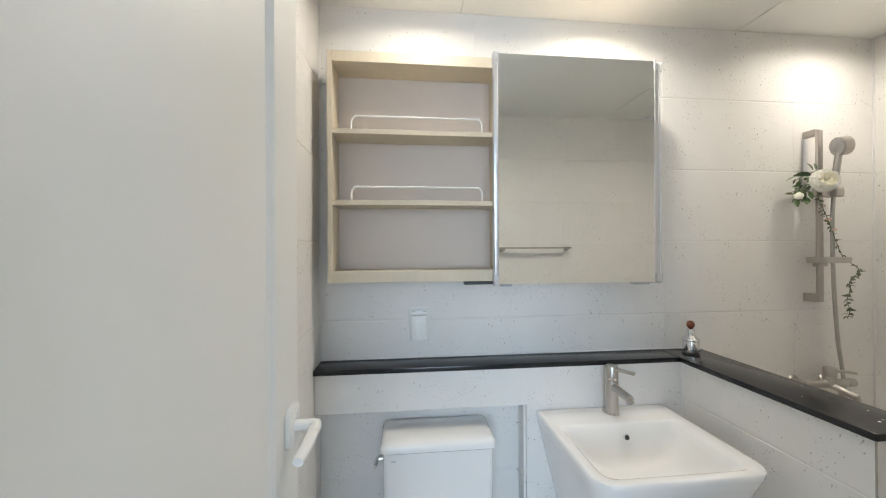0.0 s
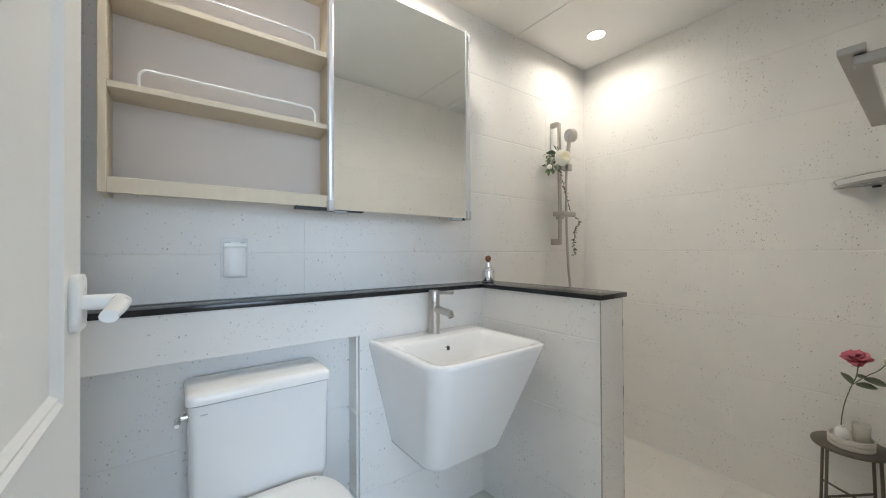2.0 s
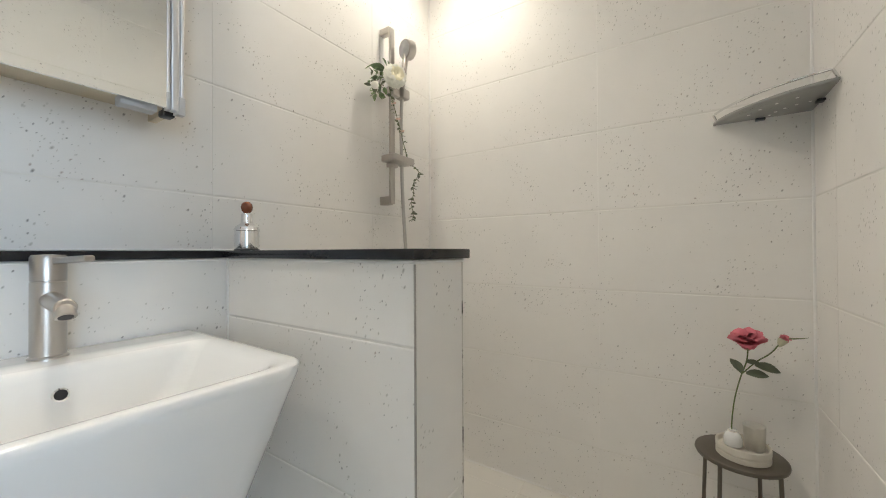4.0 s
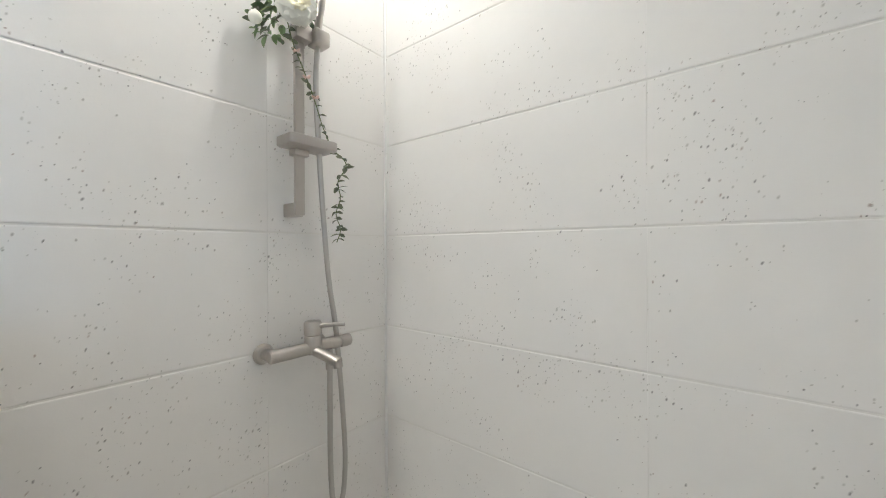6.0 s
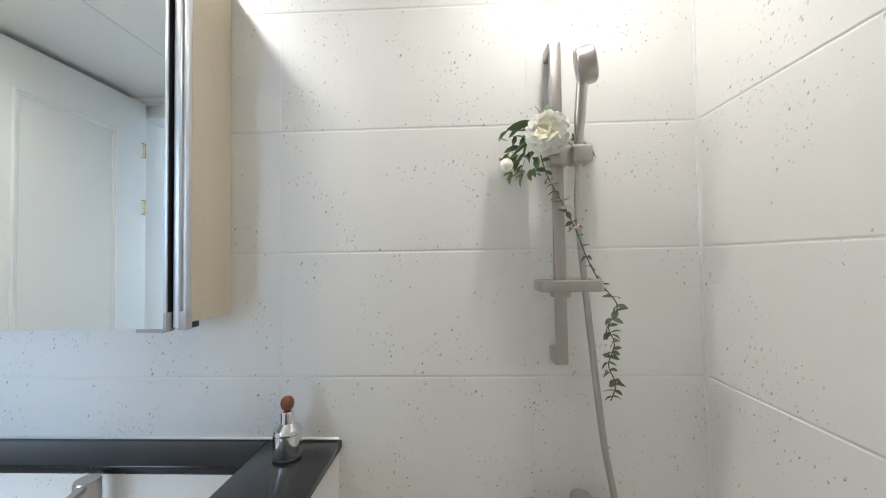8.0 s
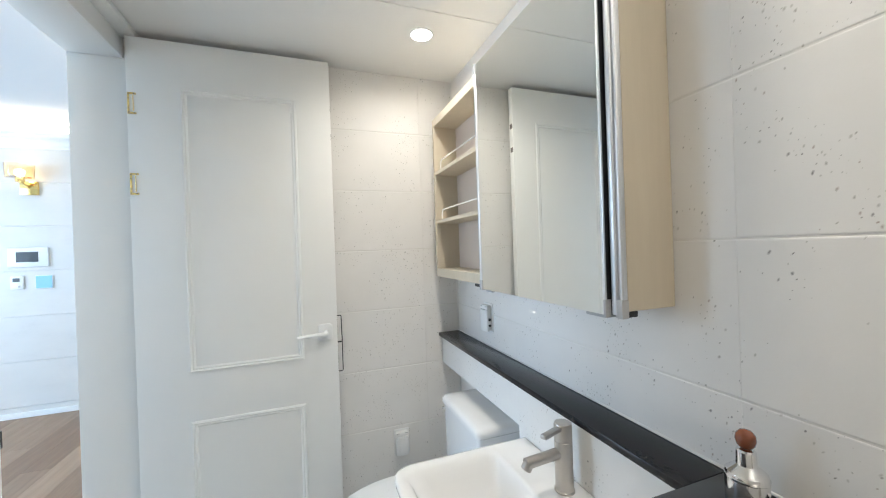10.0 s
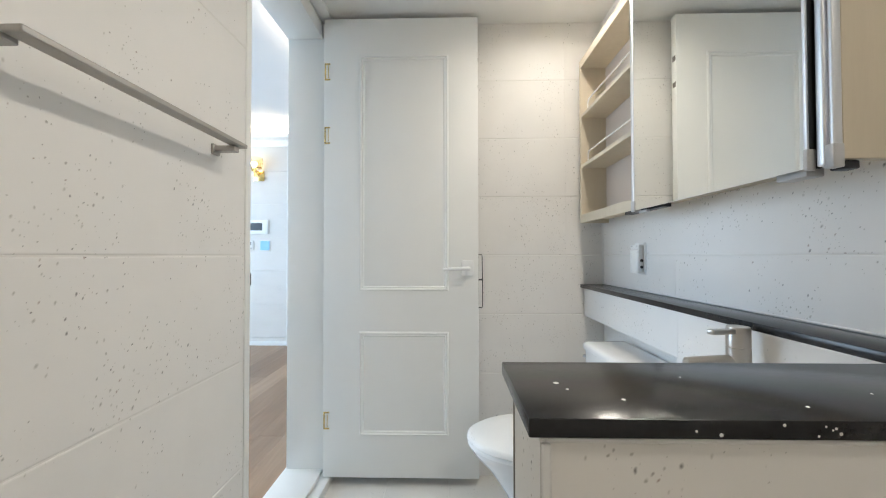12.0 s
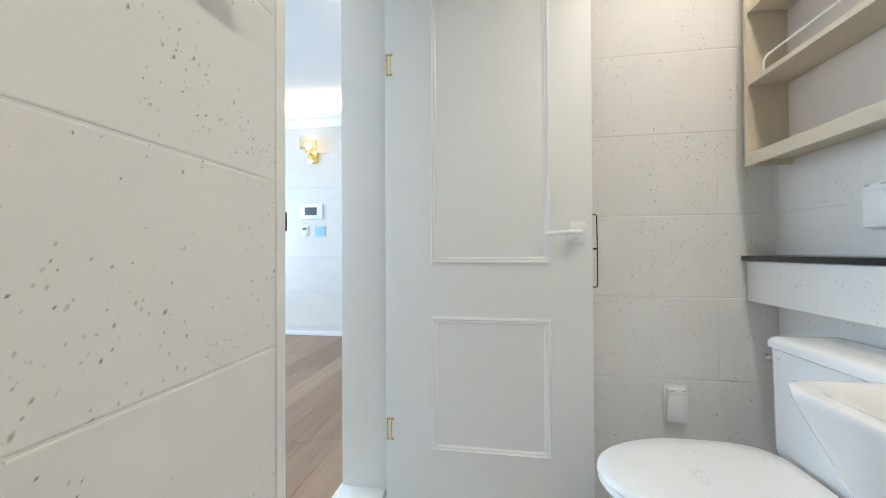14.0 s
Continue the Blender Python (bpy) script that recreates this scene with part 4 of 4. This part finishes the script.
blossom(rose, (HX, HYF, HZF - 0.006), (-0.30, 0.10, 1), ((5, 0.046, 0.034, 3, 0.013), (6, 0.056, 0.046, 13, 0.016), (7, 0.060, 0.054, 27, 0.016), (4, 0.054, 0.052, 50, 0.015)), PETAL_PINK, 3)
part("calyx", shape(lathe([(0.003, -0.008), (0.008, 0), (0.009, 0.006), (0.004, 0.010)], (HX, HYF, HZF - 0.004), seg=12)), STEM, rose)
blossom(rose, (HX, HYF - 0.072, SZ + 0.322), (-0.2, -0.35, 1), ((4, 0.026, 0.020, 8, 0.010), (4, 0.024, 0.022, 18, 0.011)), PETAL_PINK, 4)
part("bud_calyx", shape(lathe([(0.002, -0.012), (0.008, -0.002), (0.0112, 0.008), (0.0105, 0.014)], (HX, HYF - 0.071, SZ + 0.322), (-0.2, -0.35, 1), 12)), BUD_CREAM, rose, "cream-green bud calyx")
big_leaf = leaf_mesh("rose_leaf", 0.058, 0.027, 0.45, 0.22, LEAF_OLIVE)
for x, y, z, rz, ry, s in ((-0.004, 0.014, -0.080, 110, -60, 0.95), (-0.002, 0.006, -0.078, -80, -2, 0.95), (0.001, -0.014, -0.052, -84, 8, 1.05), (-0.002, 0.006, -0.044, -120, -8, 0.6), (-0.003, 0.012, -0.072, 60, -50, 0.7)):
    put("leaf", big_leaf, rose, Matrix.Translation((HX + x, HYF + y, HZF + z)) @ pose(0, 0, 0, 50, ry, rz) @ Matrix.Scale(s, 4))

# ---- garland on the shower rail ----
garland = thing("flower_garland", (2.03, -0.08, 1.64), "artificial white peony garland with trailing leaves on the shower rail", "flower")
FX, FY, FZ = 2.026, -0.108, 1.664
PEONY = ((7, 0.0296, 0.0264, 8, 0.010), (10, 0.0365, 0.0297, 20, 0.010), (13, 0.0422, 0.0315, 34, 0.011), (15, 0.0467, 0.0331, 48, 0.011), (16, 0.0490, 0.0347, 62, 0.010), (16, 0.0490, 0.0364, 77, 0.009), (14, 0.0479, 0.0364, 92, 0.008), (11, 0.0456, 0.0364, 106, 0.007))
blossom(garland, (FX, FY + 0.012, FZ), (-0.42, -1, 0.10), PEONY[:3], PETAL_CREAM, 7)
blossom(garland, (FX, FY + 0.012, FZ), (-0.42, -1, 0.10), PEONY[3:], PETAL_WHITE, 8)
part("peony_heart", shape(lathe([(0.006, 0), (0.012, 0.006), (0.010, 0.016), (0.0, 0.02)], (FX, FY + 0.008, FZ), (-0.42, -1, 0.10), 12)), PETAL_WHITE, garland)
part("bud", shape(lathe([(0.002, -0.0145), (0.010, -0.011), (0.0145, -0.003), (0.0148, 0.003), (0.011, 0.010), (0.004, 0.0145)], (1.940, -0.072, 1.605), (-0.4, -0.6, -0.3), 18)), PETAL_WHITE, garland, "round cream bud")
main_leaf = leaf_mesh("garland_leaf", 0.050, 0.026, 0.2, 0.25, LEAF_DARK)
for x, y, z, rz, ry, s in ((2.005, -0.045, 1.700, 178, -18, 0.75), (1.995, -0.050, 1.66, 185, 25, 0.9), (1.985, -0.055, 1.635, 190, 40, 0.85), (2.06, -0.072, 1.655, -20, 20, 0.75), (2.07, -0.07, 1.672, -8, 5, 0.55), (2.02, -0.06, 1.715, 120, -75, 0.7),
                           (2.035, -0.06, 1.72, 60, -85, 0.55), (1.975, -0.05, 1.65, 185, 5, 0.8), (1.96, -0.05, 1.62, 200, 60, 0.7), (1.985, -0.06, 1.62, 200, 55, 0.7), (2.015, -0.055, 1.695, 165, -12, 1.35), (2.085, -0.055, 1.665, -30, 30, 1.35), (2.09, -0.05, 1.68, 20, 60, 1.1)):
    put("leaf", main_leaf, garland, Matrix.Translation((x, y, z)) @ pose(0, 0, 0, 25, ry, rz) @ Matrix.Scale(s, 4))
part("bud_stem", shape(sweep(smooth_line([(2.01, -0.075, 1.66), (1.975, -0.068, 1.648), (1.945, -0.070, 1.617)], 4), 0.0018, 6)), STEM, garland)
vine_pts = smooth_line([(2.01, -0.078, 1.64), (2.025, -0.082, 1.58), (2.055, -0.082, 1.52), (2.084, -0.080, 1.46), (2.105, -0.082, 1.40), (2.13, -0.088, 1.345), (2.150, -0.122, 1.30), (2.140, -0.100, 1.255), (2.156, -0.088, 1.215), (2.144, -0.085, 1.17), (2.158, -0.085, 1.13), (2.146, -0.085, 1.095)], 8)
part("vine", shape(sweep(vine_pts, 0.0013, 6)), STEM, garland)
rng = random.Random(12)
small = [leaf_mesh("vine_leaf", 0.025, 0.013, 0.3, 0.25, LEAF), leaf_mesh("vine_leaf", 0.021, 0.014, 0.4, 0.4, LEAF_OLIVE), leaf_mesh("vine_leaf", 0.028, 0.014, 0.3, 0.3, LEAF_FRESH)]
i = 4
while i < len(vine_pts) - 1:
    p = vine_pts[i]
    for s in (1, -1):
        if rng.random() < 0.12:
            continue
        a = rng.uniform(-50, 50) + (0 if s > 0 else 180)
        put("vine_leaf", small[rng.randrange(2)], garland, Matrix.Translation(p) @ pose(0, 0, 0, rng.uniform(-65, 65), rng.uniform(-30, 40), a) @ Matrix.Scale(rng.uniform(0.65, 1.0), 4))
    i += rng.choice((1, 2, 3, 3))
for i in range(46):
    p = Vector((rng.uniform(1.945, 2.02), rng.uniform(-0.066, -0.030), rng.uniform(1.585, 1.69)))
    put("vine_leaf", small[(0, 2, 2)[rng.randrange(3)]], garland, Matrix.Translation(p) @ pose(0, 0, 0, rng.uniform(-50, 50), rng.uniform(-20, 60), rng.uniform(120, 260)) @ Matrix.Scale(rng.uniform(0.8, 1.3), 4))
blush = leaf_mesh("blush_floret", 0.012, 0.010, 0.5, -0.2, PETAL_BLUSH)
for q in ((2.058, -0.086, 1.505), (2.082, -0.086, 1.462), (2.03, -0.086, 1.56)):
    for k in range(4):
        put("floret", blush, garland, Matrix.Translation(q) @ pose(0, 0, 0, 90 * k, -30, 90 * k + 20))

# ---- soap bottle ----
bottle = thing("soap_dispenser", (1.448, -0.077, SLAB_Z1), "mirror-silver bottle with an amber round stopper on the ledge", "bottle")
part("bottle", shape(lathe([(0.025, 0), (0.029, 0.002), (0.030, 0.010), (0.030, 0.056), (0.0285, 0.062), (0.019, 0.070), (0.0145, 0.074), (0.0140, 0.096), (0.012, 0.099), (0.0, 0.099)], (1.448, -0.077, SLAB_Z1 + 0.0005), seg=28)), SILVER, bottle, "", True, 30)
part("shoulder_ring", shape(lathe([(0.0298, 0), (0.0310, 0.0015), (0.0310, 0.004), (0.0298, 0.0055)], (1.448, -0.077, SLAB_Z1 + 0.052), seg=28)), SILVER, bottle)
part("base_ring", shape(lathe([(0.030, 0), (0.031, 0.001), (0.031, 0.003), (0.030, 0.004)], (1.448, -0.077, SLAB_Z1 + 0.0005), seg=24)), BLACK_PLASTIC, bottle)
part("stopper", shape(lathe([(0.004, 0), (0.008, 0.002), (0.0128, 0.008), (0.0148, 0.0165), (0.0132, 0.025), (0.008, 0.031), (0.0, 0.033)], (1.448, -0.077, SLAB_Z1 + 0.099), seg=24)), AMBER, bottle, "amber-brown ball stopper", True, 80)

# ---- ceiling fittings ----
for lx, ly in DOWNLIGHTS:
    d = thing("downlight", (lx, ly, HZ), "small round recessed downlight, switched on", "ceiling light", "ceiling downlights")
    part("trim_ring", shape(lathe([(0.050, 0), (0.050, -0.003), (0.047, -0.005), (0.043, -0.004), (0.043, 0)], (lx, ly, HZ), seg=32)), PLASTIC_WHITE, d)
    part("diffuser", shape(lathe([(0.0425, -0.0005), (0.0425, -0.0025), (0.0, -0.003)], (lx, ly, HZ), seg=32)), LAMP_FACE, d, "glowing diffuser")
vent = thing("ceiling_vent", (2.145, -1.225, HZ), "square white plastic ceiling vent over the shower", "vent")
part("frame", shape(box(2.02, -1.35, HZ - 0.014, 2.27, -1.315, HZ + 0.001, 0.004), box(2.02, -1.135, HZ - 0.014, 2.27, -1.10, HZ + 0.001, 0.004), box(2.02, -1.3145, HZ - 0.014, 2.055, -1.1355, HZ + 0.001, 0.004), box(2.235, -1.3145, HZ - 0.014, 2.27, -1.1355, HZ + 0.001, 0.004)), PLASTIC_WHITE, vent)
for k in range(8):
    y = -1.303 + 0.022 * k
    part("slat", shape(box(2.056, y, HZ - 0.010, 2.234, y + 0.013, HZ - 0.004, 0.001, 1)), PLASTIC_WHITE, vent)
part("backing", shape(box(2.056, -1.314, HZ - 0.003, 2.234, -1.136, HZ + 0.002)), GREY_PLASTIC, vent, "", False)

# ---- the living room beyond the doorway ----
HALL_Z = 0.045
FARX, FARY, HCZ = -2.46, -5.2, 2.66
structure("floor_living", shape(box(FARX - 0.1, FARY - 0.1, -0.12, 2.7, -1.605, HALL_Z - 0.006)), BLACK_PLASTIC, "dark bed under the living room's oak planks", "floor")
structure("ceiling_living", shape(box(FARX - 0.12, FARY - 0.12, HCZ, 2.72, -1.59, HCZ + 0.1)), CEILING_DIMMED, "plain white living room ceiling", "ceiling")
wall_far = structure("wall_far", shape(box(FARX - 0.12, FARY - 0.1, -0.1, FARX - 0.008, -1.60, HCZ)), GROUT, "living room wall of large pale veined tiles", "wall")
structure("wall_living_near", shape(box(FARX - 0.008, -1.60, -0.1, -0.131, -1.50, HCZ)), PAINT_WHITE, "plain white wall beside the bathroom door", "wall")
structure("wall_living_right", shape(box(2.6, FARY - 0.1, -0.1, 2.72, -1.60, HCZ)), PAINT_WHITE, "plain white side wall of the living room", "wall")
structure("wall_window", shape(box(FARX - 0.12, FARY - 0.1, -0.1, WIN_X - 1.3, FARY, HCZ), box(WIN_X + 1.3, FARY - 0.1, -0.1, 2.72, FARY, HCZ), box(WIN_X - 1.3, FARY - 0.1, 2.4, WIN_X + 1.3, FARY, HCZ), box(WIN_X - 1.3, FARY - 0.1, -0.1, WIN_X + 1.3, FARY, 0.5)), PAINT_WHITE,
          "white living room wall with a wide window", "wall")
structure("wall_infill", shape(box(2.53, -1.60, -0.1, 2.72, -1.5, HCZ)), PAINT_WHITE, "plain white wall end", "wall")
window = thing("window_1", (WIN_X, FARY, 0.5), "wide white-framed living room window", "window", "", "structure")
for wx in (WIN_X - 1.3, WIN_X - 0.02, WIN_X + 1.26):
    part("window_frame", shape(box(wx, FARY - 0.07, 0.5, wx + 0.04, FARY - 0.02, 2.4, 0.004)), PLASTIC_WHITE, window)
for wz in (0.5, 2.36):
    part("window_frame", shape(box(WIN_X - 1.259, FARY - 0.07, wz, WIN_X - 0.021, FARY - 0.02, wz + 0.04, 0.004), box(WIN_X + 0.021, FARY - 0.07, wz, WIN_X + 1.259, FARY - 0.02, wz + 0.04, 0.004)), PLASTIC_WHITE, window)
for px0, px1 in ((WIN_X - 1.259, WIN_X - 0.021), (WIN_X + 0.021, WIN_X + 1.259)):
    pane = part("pane", shape(box(px0, FARY - 0.05, 0.541, px1, FARY - 0.044, 2.359)), GLASS, window, "", False)
    pane.visible_shadow = False


def crown(p, q, inward):
    """A stepped crown moulding from p to q with an LED trough on top."""
    def make(bm):
        p2, q2, i = Vector(p), Vector(q), Vector(inward)
        prof = ((0.0, 2.43), (0.014, 2.43), (0.018, 2.455), (0.05, 2.485), (0.055, 2.50), (0.115, 2.51), (0.12, 2.53), (0.12, 2.552), (0.11, 2.552), (0.106, 2.525), (0.0, 2.525))
        a = [bm.verts.new((p2.x + i.x * d, p2.y + i.y * d, z)) for d, z in prof]
        b = [bm.verts.new((q2.x + i.x * d, q2.y + i.y * d, z)) for d, z in prof]
        n = len(prof)
        for k in range(n):
            bm.faces.new((a[k], a[(k + 1) % n], b[(k + 1) % n], b[k]))
        bm.faces.new(a)
        bm.faces.new(b[::-1])
    return make


crown_far = thing("crown_moulding", (FARX, -3.4, 2.43), "white crown moulding with a hidden warm LED strip", "moulding", "", "structure")
part("moulding", shape(crown((FARX, -1.61, 0), (FARX, FARY, 0), (1, 0, 0))), PAINT_WHITE, crown_far, "", True, 25)
part("led_strip", shape(box(FARX + 0.03, FARY + 0.02, 2.528, FARX + 0.05, -1.76, 2.536)), COVE_GLOW, crown_far, "", False)
crown_near = thing("crown_moulding", (0, -1.60, 2.43), "white crown moulding with a hidden warm LED strip", "moulding", "", "structure")
part("moulding", shape(crown((FARX + 0.13, -1.605, 0), (2.6, -1.605, 0), (0, -1, 0))), PAINT_WHITE, crown_near, "", True, 25)
part("led_strip", shape(box(FARX + 0.16, -1.665, 2.528, 2.58, -1.645, 2.536)), COVE_GLOW, crown_near, "", False)
structure("casing", shape(box(FARX - 0.007, -2.735, HALL_Z, FARX + 0.03, -2.665, 2.43, 0.004)), PAINT_WHITE, "white door casing on the far living room wall", "trim")
structure("baseboard", shape(box(FARX, FARY + 0.01, HALL_Z, FARX + 0.010, -2.74, HALL_Z + 0.05, 0.003)), PAINT_WHITE, "low white skirting on the far wall", "baseboard")

WX = FARX + 0.001
pad = thing("intercom_panel", (WX, -3.105, 1.46), "white wall intercom with a dark screen", "intercom")
part("body", shape(box(WX, -3.245, 1.376, WX + 0.022, -2.970, 1.548, 0.006)), PLASTIC_WHITE, pad)
part("screen", shape(box(WX + 0.021, -3.185, 1.420, WX + 0.0245, -3.035, 1.510, 0.001, 1)), SCREEN, pad, "dark grey screen", False)
thermostat = thing("thermostat", (WX, -3.19, 1.24), "small white thermostat with a grey display", "thermostat")
part("body", shape(box(WX, -3.232, 1.181, WX + 0.018, -3.148, 1.298, 0.005)), PLASTIC_WHITE, thermostat)
part("display", shape(box(WX + 0.0175, -3.214, 1.248, WX + 0.020, -3.168, 1.281)), SCREEN, thermostat, "dark display", False)
part("button", shape(box(WX + 0.0175, -3.178, 1.198, WX + 0.021, -3.163, 1.216, 0.002)), GREY_PLASTIC, thermostat)
switch = thing("light_switch", (WX, -3.007, 1.238), "light switch still covered in pale blue film", "switch")
part("plate", shape(box(WX, -3.068, 1.179, WX + 0.010, -2.946, 1.298, 0.004)), PLASTIC_WHITE, switch)
part("film", shape(box(WX + 0.0102, -3.063, 1.184, WX + 0.0125, -2.951, 1.293, 0.001, 1)), BLUE_FILM, switch, "pale blue protective film")
sconce = thing("wall_sconce", (WX, -3.08, 2.06), "square brass wall sconce with a glowing glass shade", "wall lamp")
part("backplate", shape(box(WX, -3.145, 2.015, WX + 0.022, -3.02, 2.135, 0.005)), BRASS, sconce)
part("arm", shape(rod((WX + 0.018, -3.08, 2.08), (WX + 0.10, -3.095, 2.125), 0.008, bev=0.002), rod((WX + 0.10, -3.095, 2.115), (WX + 0.10, -3.095, 2.148), 0.030, bev=0.004)), BRASS, sconce)
part("shade", shape(lathe([(0.040, 0), (0.088, 0.004), (0.094, 0.12), (0.090, 0.12), (0.084, 0.008), (0.038, 0.006)], (WX + 0.10, -3.095, 2.148), seg=20)), GLASS_WARM, sconce, "ribbed glass shade")
part("bulb", shape(lathe([(0.016, 0), (0.022, 0.02), (0.034, 0.045), (0.030, 0.065), (0.0, 0.078)], (WX + 0.10, -3.095, 2.152), seg=16)), BULB, sconce, "glowing warm bulb")

# ---- tiles and planks, piece by piece ----
PIECES = {}


def tile_mesh(w, h, material, thick=0.0085, ease=0.0032, side=1.0):
    """A tile: front face at y = 0 towards -y, corner at the origin, eased edges."""
    key = (round(w, 4), round(h, 4), material.name, thick, side)
    if key not in PIECES:
        bm = bmesh.new()
        rings = []
        for d, y in ((ease, 0.0), (ease * 0.35, ease * 0.16), (0.0, ease * 0.55), (0.0, thick)):
            s = d * side
            rings.append([bm.verts.new(c) for c in ((s, y, d), (w - s, y, d), (w - s, y, h - d), (s, y, h - d))])
        bm.faces.new(rings[0])
        for a, b in zip(rings, rings[1:]):
            for i in range(4):
                bm.faces.new((a[i], b[i], b[(i + 1) % 4], a[(i + 1) % 4]))
        PIECES[key] = mesh_of("tile", bm, material, False)
    return PIECES[key]


ROWS = (0.0, 0.22, 0.52, 0.82, 1.12, 1.42, 1.72, 2.02, HZ)
GAP = 0.0012


def clad(parent, at, turn, cols, rows, material=TILE, name="tile", skip=None):
    """Tiles on one wall face: at is its left foot as seen from the room, turn its heading."""
    rng2 = random.Random(round(at[0] * 100 + at[1] * 10 + turn))
    for u0, u1 in zip(cols, cols[1:]):
        for v0, v1 in zip(rows, rows[1:]):
            if skip and skip(u0, v0):
                continue
            me = tile_mesh(u1 - u0 - 0.0002, v1 - v0 - 2 * GAP, material, side=0.06)
            ob = new(name, me)
            ob.parent = parent
            proud = rng2.uniform(-0.0003, 0.0003)
            ob.matrix_basis = pose(at[0], at[1], 0, 0, 0, turn) @ Matrix.Translation((u0 + 0.0001, proud, v0 + GAP))


clad(wall_sink, (0, 0), 0, (0.002, 0.597, 1.397, 2.0, LX - 0.002), ROWS)
clad(wall_end, (LX, 0), -90, (0.002, 0.782, 1.368), ROWS)
clad(wall_left, (0, WY), 90, (0.002, 0.38, 1.18, 1.368), ROWS)
clad(wall_door, (LX, WY), 180, (0.002, 0.18, 0.98, 1.556), ROWS)
LOW = (0.0, 0.22, 0.52, 0.81, SLAB_Z0 - 0.001)
clad(low_wall, (0, APRON_Y), 0, (0.003, 0.768), (0.81, SLAB_Z0 - 0.001))
clad(low_wall, (0, APRON_Y), 0, (0.7665, HX0 - 0.001), (0.0, 0.22, 0.52, SLAB_Z0 - 0.001))
clad(low_wall, (0.766, APRON_Y), 90, (0.010, 0.098), (0.0, 0.22, 0.52, 0.81))
clad(half_wall, (HX0, APRON_Y), -90, (0.001, 0.590), LOW)
clad(half_wall, (HX0, HY), 0, (0.0016, 0.1478), (0.0, 0.52, SLAB_Z0 - 0.001))
clad(half_wall, (HX1, HY), 90, (0.003, 0.690), LOW)

# floor tiles: the same piece laid flat
fx = [0.002] + [0.205 + 0.3 * k for k in range(8)] + [LX - 0.002]
fy = [WY - 0.004, -1.09, -0.79, -0.49, -0.19, -0.002]
for x0, x1 in zip(fx, fx[1:]):
    for y0, y1 in zip(fy, fy[1:]):
        ob = new("floor_tile", tile_mesh(x1 - x0 - 0.003, y1 - y0 - 0.003, FLOOR_TILE, 0.0085, 0.0018))
        ob.parent = floor
        ob.matrix_basis = Matrix.Translation((x0 + 0.0015, y0 + 0.0015, 0)) @ Matrix.Rotation(radians(-90), 4, "X")

# large wall tiles of the far wall
clad(wall_far, (FARX, FARY), 90, (0.05, 0.86, 1.66, 2.46), (HALL_Z, 0.14, 0.54, 0.94, 1.34, 1.74, 2.13, 2.44), MARBLE)

# oak planks
floor_living = bpy.data.objects["floor_living"]
rng3 = random.Random(5)
y = -1.612
while y > FARY + 0.2:
    x = FARX + 0.002 + rng3.uniform(-0.9, 0)
    while x < 2.59:
        x0, x1 = max(x, FARX + 0.002), min(x + 1.2, 2.598)
        if x1 - x0 > 0.05:
            ob = new("plank", tile_mesh(round(x1 - x0, 2) - 0.0012, 0.1588, OAK, 0.007, 0.0012))
            ob.parent = floor_living
            ob.matrix_basis = Matrix.Translation((x0, y - 0.16, HALL_Z)) @ Matrix.Rotation(radians(-90), 4, "X")
        x += 1.2
    y -= 0.16
